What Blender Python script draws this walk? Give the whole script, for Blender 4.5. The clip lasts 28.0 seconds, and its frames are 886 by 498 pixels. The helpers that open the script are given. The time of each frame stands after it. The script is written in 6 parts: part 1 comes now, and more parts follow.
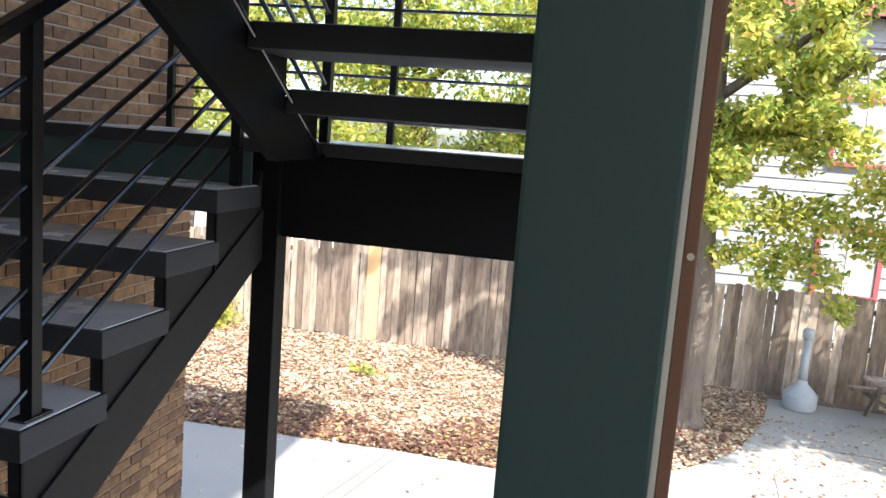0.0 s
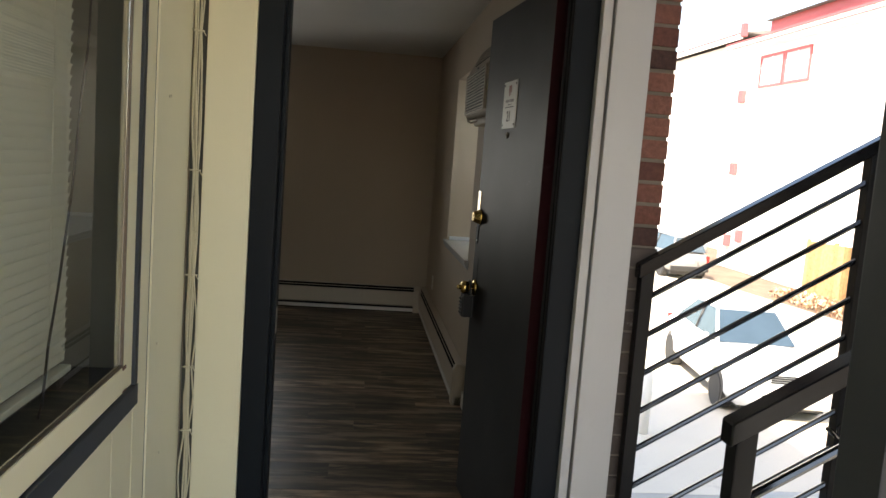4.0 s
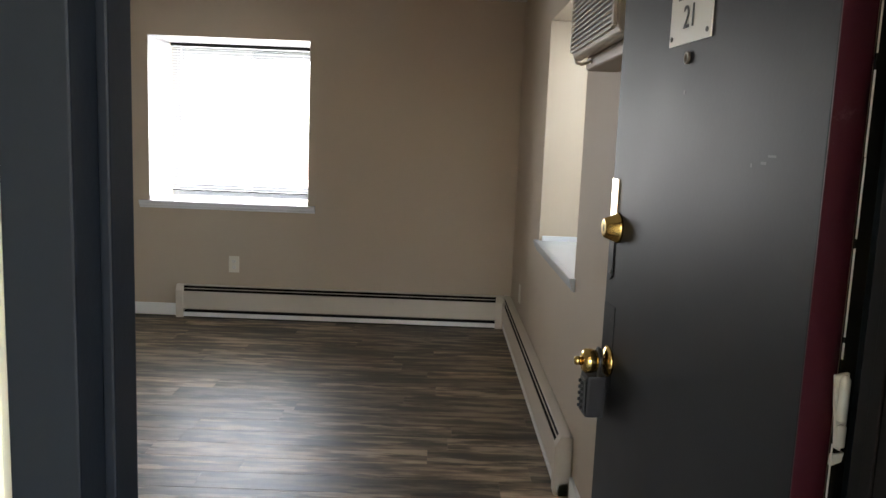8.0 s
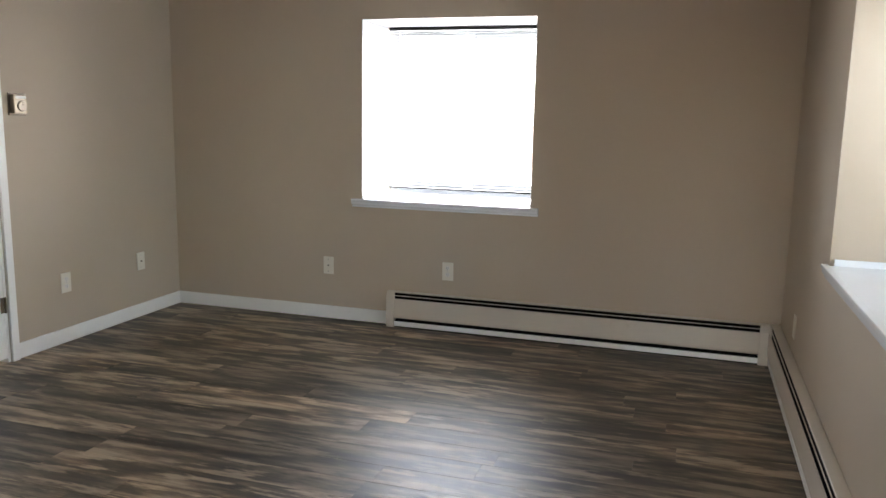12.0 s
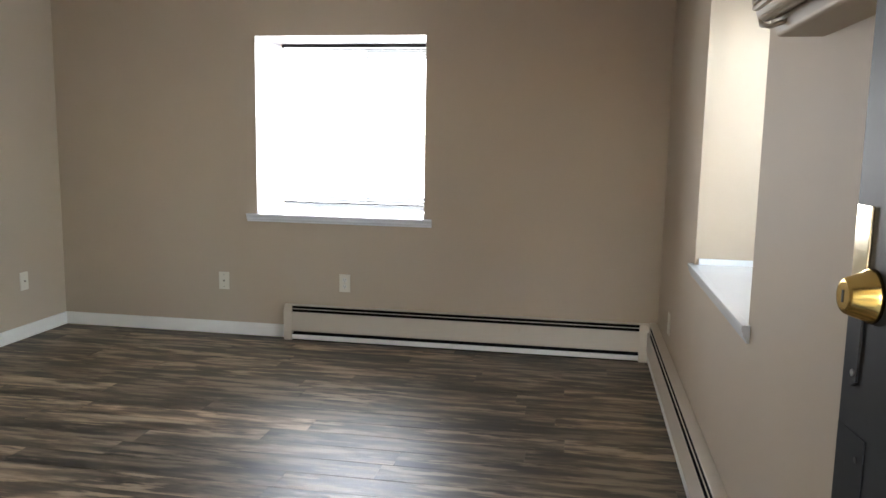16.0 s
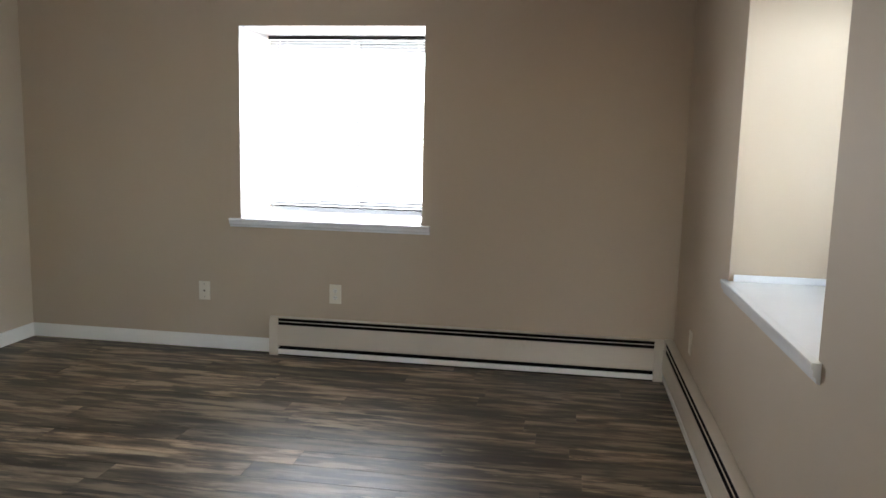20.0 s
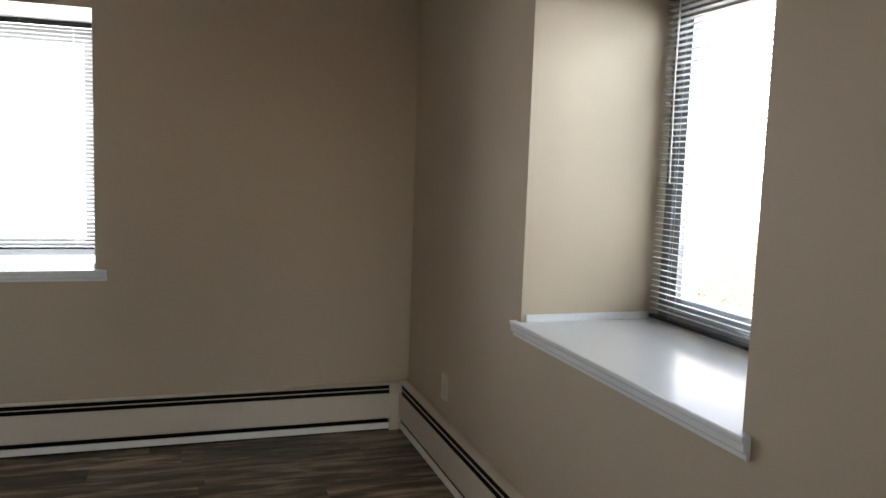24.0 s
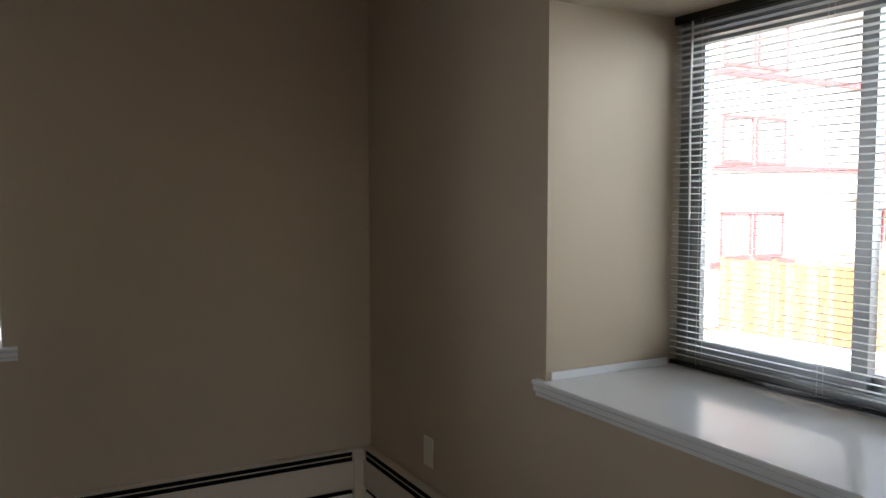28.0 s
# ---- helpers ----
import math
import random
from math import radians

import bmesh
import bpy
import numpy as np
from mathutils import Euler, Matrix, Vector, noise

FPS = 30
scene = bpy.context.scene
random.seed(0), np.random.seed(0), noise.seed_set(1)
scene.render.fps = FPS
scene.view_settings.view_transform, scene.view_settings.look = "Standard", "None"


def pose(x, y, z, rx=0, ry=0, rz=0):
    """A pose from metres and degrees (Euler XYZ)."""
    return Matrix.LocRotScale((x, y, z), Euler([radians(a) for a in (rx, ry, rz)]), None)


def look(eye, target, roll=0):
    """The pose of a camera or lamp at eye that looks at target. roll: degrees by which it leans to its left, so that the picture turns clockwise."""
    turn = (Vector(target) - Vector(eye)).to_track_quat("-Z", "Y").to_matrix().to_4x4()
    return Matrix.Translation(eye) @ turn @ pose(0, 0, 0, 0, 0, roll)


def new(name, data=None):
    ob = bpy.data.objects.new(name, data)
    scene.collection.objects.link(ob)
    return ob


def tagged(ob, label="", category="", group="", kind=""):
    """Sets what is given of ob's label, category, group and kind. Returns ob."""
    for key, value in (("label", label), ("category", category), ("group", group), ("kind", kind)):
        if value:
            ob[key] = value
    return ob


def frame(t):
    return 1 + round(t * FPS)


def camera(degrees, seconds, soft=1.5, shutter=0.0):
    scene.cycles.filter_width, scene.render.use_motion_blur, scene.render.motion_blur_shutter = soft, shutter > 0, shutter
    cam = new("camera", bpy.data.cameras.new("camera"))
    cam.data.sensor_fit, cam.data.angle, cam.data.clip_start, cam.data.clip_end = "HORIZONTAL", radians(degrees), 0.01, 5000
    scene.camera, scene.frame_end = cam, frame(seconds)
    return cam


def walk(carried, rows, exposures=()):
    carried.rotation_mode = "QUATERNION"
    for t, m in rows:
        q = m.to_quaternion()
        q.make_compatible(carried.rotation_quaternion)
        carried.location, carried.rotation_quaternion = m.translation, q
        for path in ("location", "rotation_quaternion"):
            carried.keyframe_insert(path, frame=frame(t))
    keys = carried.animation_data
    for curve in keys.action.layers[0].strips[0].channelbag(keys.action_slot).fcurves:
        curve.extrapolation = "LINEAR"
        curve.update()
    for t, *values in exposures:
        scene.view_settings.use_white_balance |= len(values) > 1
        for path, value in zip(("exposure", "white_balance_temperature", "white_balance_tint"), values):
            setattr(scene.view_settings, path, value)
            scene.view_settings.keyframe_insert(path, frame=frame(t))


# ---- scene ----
cam = camera(59.0, 28.0)
PATH = [
    (0, (-0.684, -7.506, 1.416), (1.253, -7.089, 1.14), 4.4),
    (0.5, (-0.673, -7.416, 1.421), (1.159, -6.666, 1.138), 3.8),
    (1, (-0.681, -7.341, 1.413), (1.004, -6.295, 1.153), 3.1),
    (1.5, (-0.696, -7.285, 1.414), (0.766, -5.94, 1.175), 2.5),
    (2, (-0.708, -7.256, 1.414), (0.439, -5.634, 1.181), 2.9),
    (2.5, (-0.706, -7.268, 1.41), (0.096, -5.45, 1.178), 4.0),
    (3, (-0.721, -7.294, 1.419), (-0.241, -5.368, 1.171), 4.0),
    (3.5, (-0.709, -7.308, 1.419), (-0.42, -5.345, 1.171), 3.8),
    (4, (-0.707, -7.298, 1.44), (-0.483, -5.323, 1.217), 4.3),
    (4.5, (-0.74, -7.212, 1.455), (-0.538, -5.23, 1.272), 4.0),
    (6.5, (-0.716, -6.435, 1.416), (-0.532, -4.458, 1.168), 3.6),
    (7, (-0.668, -6.228, 1.408), (-0.504, -4.252, 1.147), 3.3),
    (7.5, (-0.61, -5.998, 1.402), (-0.526, -4.019, 1.126), 3.3),
    (8, (-0.587, -5.758, 1.4), (-0.57, -3.778, 1.118), 2.3),
    (8.5, (-0.569, -5.596, 1.397), (-0.611, -3.617, 1.108), 2.4),
    (9, (-0.513, -5.412, 1.394), (-0.699, -3.441, 1.116), 4.1),
    (9.5, (-0.494, -5.320, 1.397), (-0.815, -3.364, 1.128), 3.6),
    (10, (-0.540, -5.224, 1.390), (-0.953, -3.288, 1.104), 3.1),
    (10.5, (-0.601, -5.067, 1.412), (-1.024, -3.129, 1.153), 2.4),
    (11, (-0.589, -4.949, 1.427), (-1.017, -3.009, 1.199), 2.1),
    (11.5, (-0.579, -4.888, 1.423), (-1.095, -2.973, 1.163), 1.6),
    (12, (-0.579, -4.907, 1.423), (-1.171, -3.026, 1.090), 1.1),
    (12.5, (-0.484, -5.017, 1.377), (-1.218, -3.19, 1.025), 2.5),
    (14.5, (-0.497, -5.339, 1.398), (-1.022, -3.445, 1.026), 0.9),
    (15, (-0.515, -5.316, 1.401), (-0.975, -3.399, 1.059), 0.6),
    (15.5, (-0.514, -5.196, 1.407), (-0.886, -3.255, 1.102), 0.7),
    (16, (-0.537, -5.045, 1.397), (-0.876, -3.094, 1.115), 1.0),
    (16.5, (-0.605, -4.896, 1.387), (-0.930, -2.945, 1.092), -0.2),
    (17, (-0.642, -4.813, 1.386), (-0.986, -2.865, 1.087), 0.5),
    (17.5, (-0.636, -4.801, 1.385), (-1.122, -2.882, 1.103), 1.6),
    (18, (-0.645, -4.827, 1.388), (-1.280, -2.952, 1.106), 1.1),
    (18.5, (-0.656, -4.844, 1.390), (-1.366, -2.997, 1.095), 0.9),
    (19, (-0.656, -4.835, 1.393), (-1.307, -2.966, 1.101), 0.4),
    (19.5, (-0.687, -4.780, 1.396), (-1.117, -2.845, 1.130), 0.5),
    (20, (-0.669, -4.669, 1.394), (-0.979, -2.713, 1.113), 1.4),
    (20.5, (-0.654, -4.565, 1.393), (-0.991, -2.619, 1.081), 1.7),
    (22.5, (-0.868, -4.046, 1.422), (-1.008, -2.068, 1.162), 0.9),
    (23, (-0.963, -3.997, 1.442), (-0.864, -2.014, 1.199), 0.9),
    (23.5, (-1.097, -3.98, 1.391), (-0.67, -2.036, 1.193), 1.2),
    (24, (-1.163, -3.929, 1.401), (-0.53, -2.044, 1.186), 2.0),
    (24.5, (-1.185, -3.829, 1.398), (-0.394, -2.005, 1.181), 2.1),
    (25, (-1.206, -3.703, 1.419), (-0.193, -1.986, 1.255), 1.3),
    (25.5, (-1.242, -3.625, 1.436), (-0.046, -2.029, 1.29), 1.1),
    (26, (-1.328, -3.527, 1.454), (0.056, -2.089, 1.315), -0.1),
    (26.5, (-1.412, -3.472, 1.461), (0.052, -2.118, 1.305), -0.8),
    (27, (-1.426, -3.456, 1.45), (0.019, -2.081, 1.306), -0.2),
    (27.5, (-1.481, -3.43, 1.436), (-0.223, -1.881, 1.299), 0.0),
    (28, (-1.488, -3.415, 1.442), (-0.529, -1.665, 1.305), -0.0),
]
EXPOSURE = [
(0, 1.8, 6200, 10), (0.5, 2.1, 6000, 10), (1, 2.35, 5900, 10), (1.5, 1.95, 6100, 10), (2, 1.75, 6300, 10), (2.5, 1.65, 6600, 10), (3, 1.88, 7450, 10), (3.5, 2.05, 7350, 10), (4.5, 2.3, 7350, 10), (6.5, 3.0, 6600, 13), (7, 3.15, 6300, 15), (8, 3.95, 6800, 12), (8.5, 4.5, 6900, 12), (9, 4.75, 7000, 12), (9.5, 4.7, 6950, 12), (10.5, 4.3, 6850, 12), (11, 4.22, 6750, 12), (12, 4.3, 6600, 13), (14.5, 4.6, 6450, 10), (16, 4.5, 6600, 12), (18, 4.4, 6700, 13), (20.5, 4.15, 6600, 12), (23, 3.9, 6550, 12), (24, 3.8, 6750, 12), (25, 3.85, 6950, 13), (26, 2.95, 6950, 13), (27, 2.7, 6800, 13), (28, 2.95, 6850, 13),
]
walk(cam, [(t, look(eye, target, roll)) for t, eye, target, roll in PATH], EXPOSURE)

# ---- world, sun, window light ----
world = bpy.data.worlds.new("sky")
scene.world = world
world.use_nodes = True
wn, wl = world.node_tree.nodes, world.node_tree.links
sky = wn.new("ShaderNodeTexSky")
sky.sky_type = "NISHITA"
sky.sun_disc = False
sky.sun_elevation = radians(46)
sky.sun_rotation = radians(224.4)
sky.dust_density = 2.0
wl.new(sky.outputs[0], wn["Background"].inputs[0])
wn["Background"].inputs[1].default_value = 0.15

sun_data = bpy.data.lights.new("sun", "SUN")
sun_data.energy = 3.6
sun_data.angle = radians(0.6)
sun_data.color = (1.0, 0.95, 0.87)
sun = new("sun", sun_data)
sun.matrix_world = look((-28.0, -28.6, 41), (0, 0, 0))

# daylight through the back window
wlamp = bpy.data.lights.new("window_light", "AREA")
wlamp.shape, wlamp.size, wlamp.size_y, wlamp.energy = "RECTANGLE", 1.16, 1.178, 4.3
wlamp.color = (0.90, 0.95, 1.0)
new("window_light", wlamp).matrix_world = pose(-2.127, 0.511, 1.453, -90, 0, 0)

# added area lamp, unseen outside the side window, standing in for sky light
hlamp = bpy.data.lights.new("side_window_fill", "AREA")
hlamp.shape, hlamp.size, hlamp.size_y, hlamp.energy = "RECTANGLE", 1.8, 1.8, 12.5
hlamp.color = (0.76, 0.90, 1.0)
new("side_window_fill", hlamp).matrix_world = look((2.3, -2.9, 2.2), (0.3, -1.9, 1.35))

# ---- materials ----
def nodes_of(name):
    m = bpy.data.materials.new(name)
    m.use_nodes = True
    t = m.node_tree
    return m, t.nodes, t.links, t.nodes["Principled BSDF"]


def noise_node(n, l, scale, detail=4.0, vec=None, rough=0.6):
    k = n.new("ShaderNodeTexNoise")
    k.inputs["Scale"].default_value = scale
    k.inputs["Detail"].default_value = detail
    k.inputs["Roughness"].default_value = rough
    if vec is not None:
        l.new(vec, k.inputs["Vector"])
    return k


def ramp_node(n, l, fac, stops):
    r = n.new("ShaderNodeValToRGB")
    e = r.color_ramp.elements
    while len(e) < len(stops):
        e.new(0.5)
    for k, (p, c) in zip(e, stops):
        k.position, k.color = p, (*c, 1)
    l.new(fac, r.inputs[0])
    return r


def mixed(n, l, fac, a, b, mode="MIX"):
    k = n.new("ShaderNodeMix")
    k.data_type, k.blend_type = "RGBA", mode
    for s, v in ((k.inputs[0], fac), (k.inputs[6], a), (k.inputs[7], b)):
        if isinstance(v, (int, float)):
            s.default_value = v
        elif isinstance(v, tuple):
            s.default_value = (*v, 1)
        else:
            l.new(v, s)
    return k.outputs[2]


def position(n, l, sx=1.0, sy=1.0, sz=1.0, own=False):
    """World position, or the object's own with a shift of its own, stretched."""
    mp = n.new("ShaderNodeMapping")
    mp.inputs["Scale"].default_value = (sx, sy, sz)
    if own:
        tc, oi, ad = n.new("ShaderNodeTexCoord"), n.new("ShaderNodeObjectInfo"), n.new("ShaderNodeVectorMath")
        ad.operation = "MULTIPLY_ADD"
        ad.inputs[1].default_value = (37.0, 17.0, 53.0)
        l.new(oi.outputs["Random"], ad.inputs[0])
        l.new(tc.outputs["Object"], ad.inputs[2])
        l.new(ad.outputs[0], mp.inputs[0])
    else:
        g = n.new("ShaderNodeNewGeometry")
        l.new(g.outputs["Position"], mp.inputs[0])
    return mp.outputs[0]


def bumped(n, l, b, height, strength=0.2, dist=0.003):
    k = n.new("ShaderNodeBump")
    k.inputs["Strength"].default_value, k.inputs["Distance"].default_value = strength, dist
    l.new(height, k.inputs["Height"])
    l.new(k.outputs[0], b.inputs["Normal"])


def surface(name, col, rough=0.5, metal=0.0, var=0.12, big=1.5, fine=60.0, bump=0.15, dist=0.002, dirt=None, amount=0.3, own=False, stretch=(1, 1, 1), spec=0.5):
    """A plain surface with slow and fine variation, wear spots in the colour dirt, and relief."""
    m, n, l, b = nodes_of(name)
    p = position(n, l, *stretch, own=own)
    slow, quick = noise_node(n, l, big, 3, p), noise_node(n, l, fine, 5, p)
    dark = tuple(c * (1 - var) for c in col)
    light = tuple(min(1.0, c * (1 + var * 0.6)) for c in col)
    c = ramp_node(n, l, slow.outputs[0], [(0.3, dark), (0.7, light)]).outputs[0]
    c = mixed(n, l, 0.35 * var / 0.12 if var < 0.12 else 0.35, c, mixed(n, l, quick.outputs[0], dark, light))
    if dirt:
        spots = noise_node(n, l, big * 4, 8, p, 0.75)
        f = ramp_node(n, l, spots.outputs[0], [(0.60, (0, 0, 0)), (0.74, (amount,) * 3)])
        c = mixed(n, l, f.outputs[0], c, dirt)
    l.new(c, b.inputs["Base Color"])
    b.inputs["Metallic"].default_value = metal
    b.inputs["Specular IOR Level"].default_value = spec
    rr = n.new("ShaderNodeMapRange")
    rr.inputs[3].default_value, rr.inputs[4].default_value = max(0.02, rough - 0.08), min(1, rough + 0.08)
    l.new(slow.outputs[0], rr.inputs[0])
    l.new(rr.outputs[0], b.inputs["Roughness"])
    if bump:
        bumped(n, l, b, quick.outputs[0], bump, dist)
    return m


def wall_paint(name, col):
    """Rolled wall paint over a light orange-peel texture."""
    m, n, l, b = nodes_of(name)
    p = position(n, l)
    slow, peel, scuff = noise_node(n, l, 0.8, 3, p), noise_node(n, l, 140, 3, p), noise_node(n, l, 6, 8, p, 0.7)
    c = ramp_node(n, l, slow.outputs[0], [(0.3, tuple(x * 0.95 for x in col)), (0.7, tuple(x * 1.03 for x in col))]).outputs[0]
    f = ramp_node(n, l, scuff.outputs[0], [(0.66, (0, 0, 0)), (0.8, (0.18,) * 3)])
    c = mixed(n, l, f.outputs[0], c, tuple(x * 0.8 for x in col))
    l.new(c, b.inputs["Base Color"])
    b.inputs["Roughness"].default_value = 0.62
    b.inputs["Specular IOR Level"].default_value = 0.35
    bumped(n, l, b, peel.outputs[0], 0.25, 0.0012)
    return m


def plank_wood(name):
    """Weathered brown-grey vinyl plank with long grain; each plank differs."""
    m, n, l, b = nodes_of(name)
    oi = n.new("ShaderNodeObjectInfo")
    p = position(n, l, 1.0, 5.5, 1, own=True)
    p2 = position(n, l, 2.2, 55.0, 1, own=True)
    p3 = position(n, l, 1.4, 9.0, 1, own=True)
    wide, grain, streak = noise_node(n, l, 2.3, 5, p, 0.58), noise_node(n, l, 3.0, 6, p2, 0.62), noise_node(n, l, 1.9, 5, p3, 0.60)
    a = ramp_node(n, l, wide.outputs[0], [(0.33, (0.022, 0.016, 0.0108)), (0.44, (0.064, 0.0475, 0.033)), (0.54, (0.165, 0.126, 0.088)), (0.66, (0.34, 0.27, 0.195))]).outputs[0]
    f = ramp_node(n, l, streak.outputs[0], [(0.52, (0, 0, 0)), (0.60, (0.80,) * 3)]).outputs[0]
    a = mixed(n, l, f, a, (0.40, 0.325, 0.235))
    f = ramp_node(n, l, streak.outputs[0], [(0.34, (0.75,) * 3), (0.45, (0, 0, 0))]).outputs[0]
    a = mixed(n, l, f, a, (0.023, 0.0165, 0.0112))
    g = ramp_node(n, l, grain.outputs[0], [(0.35, (0.82, 0.81, 0.80)), (0.62, (1.08, 1.07, 1.06))]).outputs[0]
    c = mixed(n, l, 1.0, a, g, "MULTIPLY")
    tone = ramp_node(n, l, oi.outputs["Random"], [(0.0, (0.50, 0.50, 0.49)), (0.45, (0.95, 0.94, 0.91)), (0.8, (1.25, 1.2, 1.13)), (1.0, (1.75, 1.55, 1.36))]).outputs[0]
    c = mixed(n, l, 1.0, c, tone, "MULTIPLY")
    l.new(c, b.inputs["Base Color"])
    r = n.new("ShaderNodeMapRange")
    r.inputs[3].default_value, r.inputs[4].default_value = 0.38, 0.50
    l.new(grain.outputs[0], r.inputs[0])
    l.new(r.outputs[0], b.inputs["Roughness"])
    b.inputs["Specular IOR Level"].default_value = 0.68
    bumped(n, l, b, grain.outputs[0], 0.08, 0.001)
    return m


def varied(name, stops, rough=0.85, island=False, fine=40.0, bump=0.5, dist=0.004, spread=0.35, metal=0.0, trans=0.0, stretch=(1, 1, 1)):
    """Pieces whose tone is drawn piece by piece from stops, with fine grain on top."""
    m, n, l, b = nodes_of(name)
    if island:
        rnd = n.new("ShaderNodeNewGeometry").outputs["Random Per Island"]
    else:
        rnd = n.new("ShaderNodeObjectInfo").outputs["Random"]
    c = ramp_node(n, l, rnd, stops).outputs[0]
    p = position(n, l, *stretch)
    k = noise_node(n, l, fine, 6, p, 0.7)
    g = ramp_node(n, l, k.outputs[0], [(0.3, (1 - spread,) * 3), (0.7, (1 + spread * 0.6,) * 3)]).outputs[0]
    c = mixed(n, l, 1.0, c, g, "MULTIPLY")
    l.new(c, b.inputs["Base Color"])
    b.inputs["Roughness"].default_value = rough
    b.inputs["Metallic"].default_value = metal
    if trans:
        tr = n.new("ShaderNodeBsdfTranslucent")
        l.new(c, tr.inputs[0])
        mx = n.new("ShaderNodeMixShader")
        mx.inputs[0].default_value = trans
        out = n["Material Output"]
        l.new(b.outputs[0], mx.inputs[1])
        l.new(tr.outputs[0], mx.inputs[2])
        l.new(mx.outputs[0], out.inputs[0])
    if bump:
        bumped(n, l, b, k.outputs[0], bump, dist)
    return m


def glass(name, tint=(1, 1, 1), rough=0.0, ior=1.05):
    m, n, l, b = nodes_of(name)
    b.inputs["Base Color"].default_value = (*tint, 1)
    b.inputs["Roughness"].default_value = rough
    b.inputs["Transmission Weight"].default_value = 1.0
    b.inputs["IOR"].default_value = ior
    return m


PAINT = wall_paint("greige_paint", (0.50, 0.415, 0.32))
CEIL = wall_paint("ceiling_paint", (0.74, 0.72, 0.68))
WHITE = surface("white_trim_paint", (0.88, 0.87, 0.84), 0.38, var=0.04, bump=0.05, dirt=(0.6, 0.55, 0.47), amount=0.12)
SILLP = surface("gloss_white_paint", (0.78, 0.80, 0.83), 0.15, var=0.04, bump=0.03, dirt=(0.6, 0.58, 0.55), amount=0.12)
HEATP = surface("beige_enamel", (0.62, 0.55, 0.46), 0.36, var=0.06, bump=0.05, dirt=(0.35, 0.28, 0.2), amount=0.25)
# near-black: shade in gaps and heater slots is put into both
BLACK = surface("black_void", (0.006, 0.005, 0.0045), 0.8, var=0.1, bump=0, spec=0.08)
FIN = surface("slot_shade_fins", (0.007, 0.005, 0.0045), 0.7, var=0.2, fine=200, spec=0.08)
PLANK = plank_wood("plank_floor")
SUBFL = surface("subfloor", (0.03, 0.025, 0.02), 0.8)
IVORY = surface("ivory_plastic", (0.76, 0.72, 0.63), 0.35, var=0.05, bump=0.02)
WPLAS = surface("white_plastic", (0.76, 0.75, 0.72), 0.32, var=0.04, bump=0.02)
SLOT = surface("slot_dark", (0.03, 0.028, 0.026), 0.5, var=0.1, bump=0)
BLIND = varied("blind_slat_white", [(0.0, (0.79, 0.79, 0.77)), (1.0, (0.82, 0.82, 0.80))], 0.42, fine=20, bump=0, spread=0.04, trans=0.35)
HRAIL = surface("black_rail_paint", (0.0065, 0.0072, 0.0090), 0.17, var=0.2, fine=70, bump=0.06, dirt=(0.02, 0.02, 0.02), amount=0.1, spec=0.5)
BLINDC = surface("blind_slat_cream", (0.78, 0.77, 0.60), 0.45, var=0.06, bump=0)
ALU = surface("window_aluminium", (0.360, 0.375, 0.390), 0.38, metal=0.75, var=0.1, fine=90, bump=0.06)
GLASS = glass("window_glass")
GLASSR = glass("reflecting_glass", ior=1.4)
BRASS = surface("polished_brass", (0.72, 0.50, 0.17), 0.16, metal=1.0, var=0.12, fine=120, bump=0.04, dirt=(0.25, 0.16, 0.05), amount=0.4)
STEEL = surface("steel", (0.55, 0.54, 0.52), 0.28, metal=1.0, var=0.12, fine=120, bump=0.05)
HINGE = surface("bronze_hinge", (0.16, 0.13, 0.10), 0.4, metal=0.7, var=0.2)
DOORP = surface("charcoal_door_paint", (0.0135, 0.0140, 0.0160), 0.47, var=0.12, big=2.2, fine=110, bump=0.06, dirt=(0.03, 0.03, 0.033), amount=0.2, spec=0.19)
SLATE = surface("slate_trim_paint", (0.045, 0.051, 0.060), 0.5, var=0.14, fine=60, bump=0.12, dirt=(0.12, 0.12, 0.12), amount=0.15, spec=0.25)
JAMB = surface("slate_frame_paint", (0.0095, 0.0125, 0.0165), 0.42, var=0.16, fine=70, bump=0.12, dirt=(0.06, 0.06, 0.06), amount=0.12, spec=0.12)
MAROON = surface("maroon_paint", (0.034, 0.0055, 0.0095), 0.4, var=0.3, fine=60, bump=0.2, dirt=(0.30, 0.25, 0.25), amount=0.25, spec=0.25)
CHIP = surface("chipped_white_paint", (0.66, 0.64, 0.61), 0.5, var=0.25, fine=40, bump=0.4)
CREAM = surface("cream_siding_paint", (0.82, 0.762, 0.545), 0.5, var=0.07, big=1.2, fine=50, bump=0.15, dirt=(0.48, 0.41, 0.29), amount=0.22)
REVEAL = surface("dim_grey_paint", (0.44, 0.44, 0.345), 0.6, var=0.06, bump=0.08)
SILLGAP = surface("dark_sill_and_gap_shade", (0.10, 0.10, 0.08), 0.6, var=0.1, bump=0.08)
PALEBR = surface("pale_brass", (0.80, 0.72, 0.52), 0.14, metal=1.0, var=0.08, fine=120, bump=0.03)
CABLE = surface("painted_cable", (0.66, 0.60, 0.43), 0.5, var=0.16, fine=30, bump=0.1, dirt=(0.2, 0.16, 0.1), amount=0.5)
CHIPD = surface("worn_brick_end", (0.085, 0.066, 0.058), 0.8, var=0.35, big=5, fine=60, bump=0.6, dirt=(0.42, 0.39, 0.37), amount=0.7)
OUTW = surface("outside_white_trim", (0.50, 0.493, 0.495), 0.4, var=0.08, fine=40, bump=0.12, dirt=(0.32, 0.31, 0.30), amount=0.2)
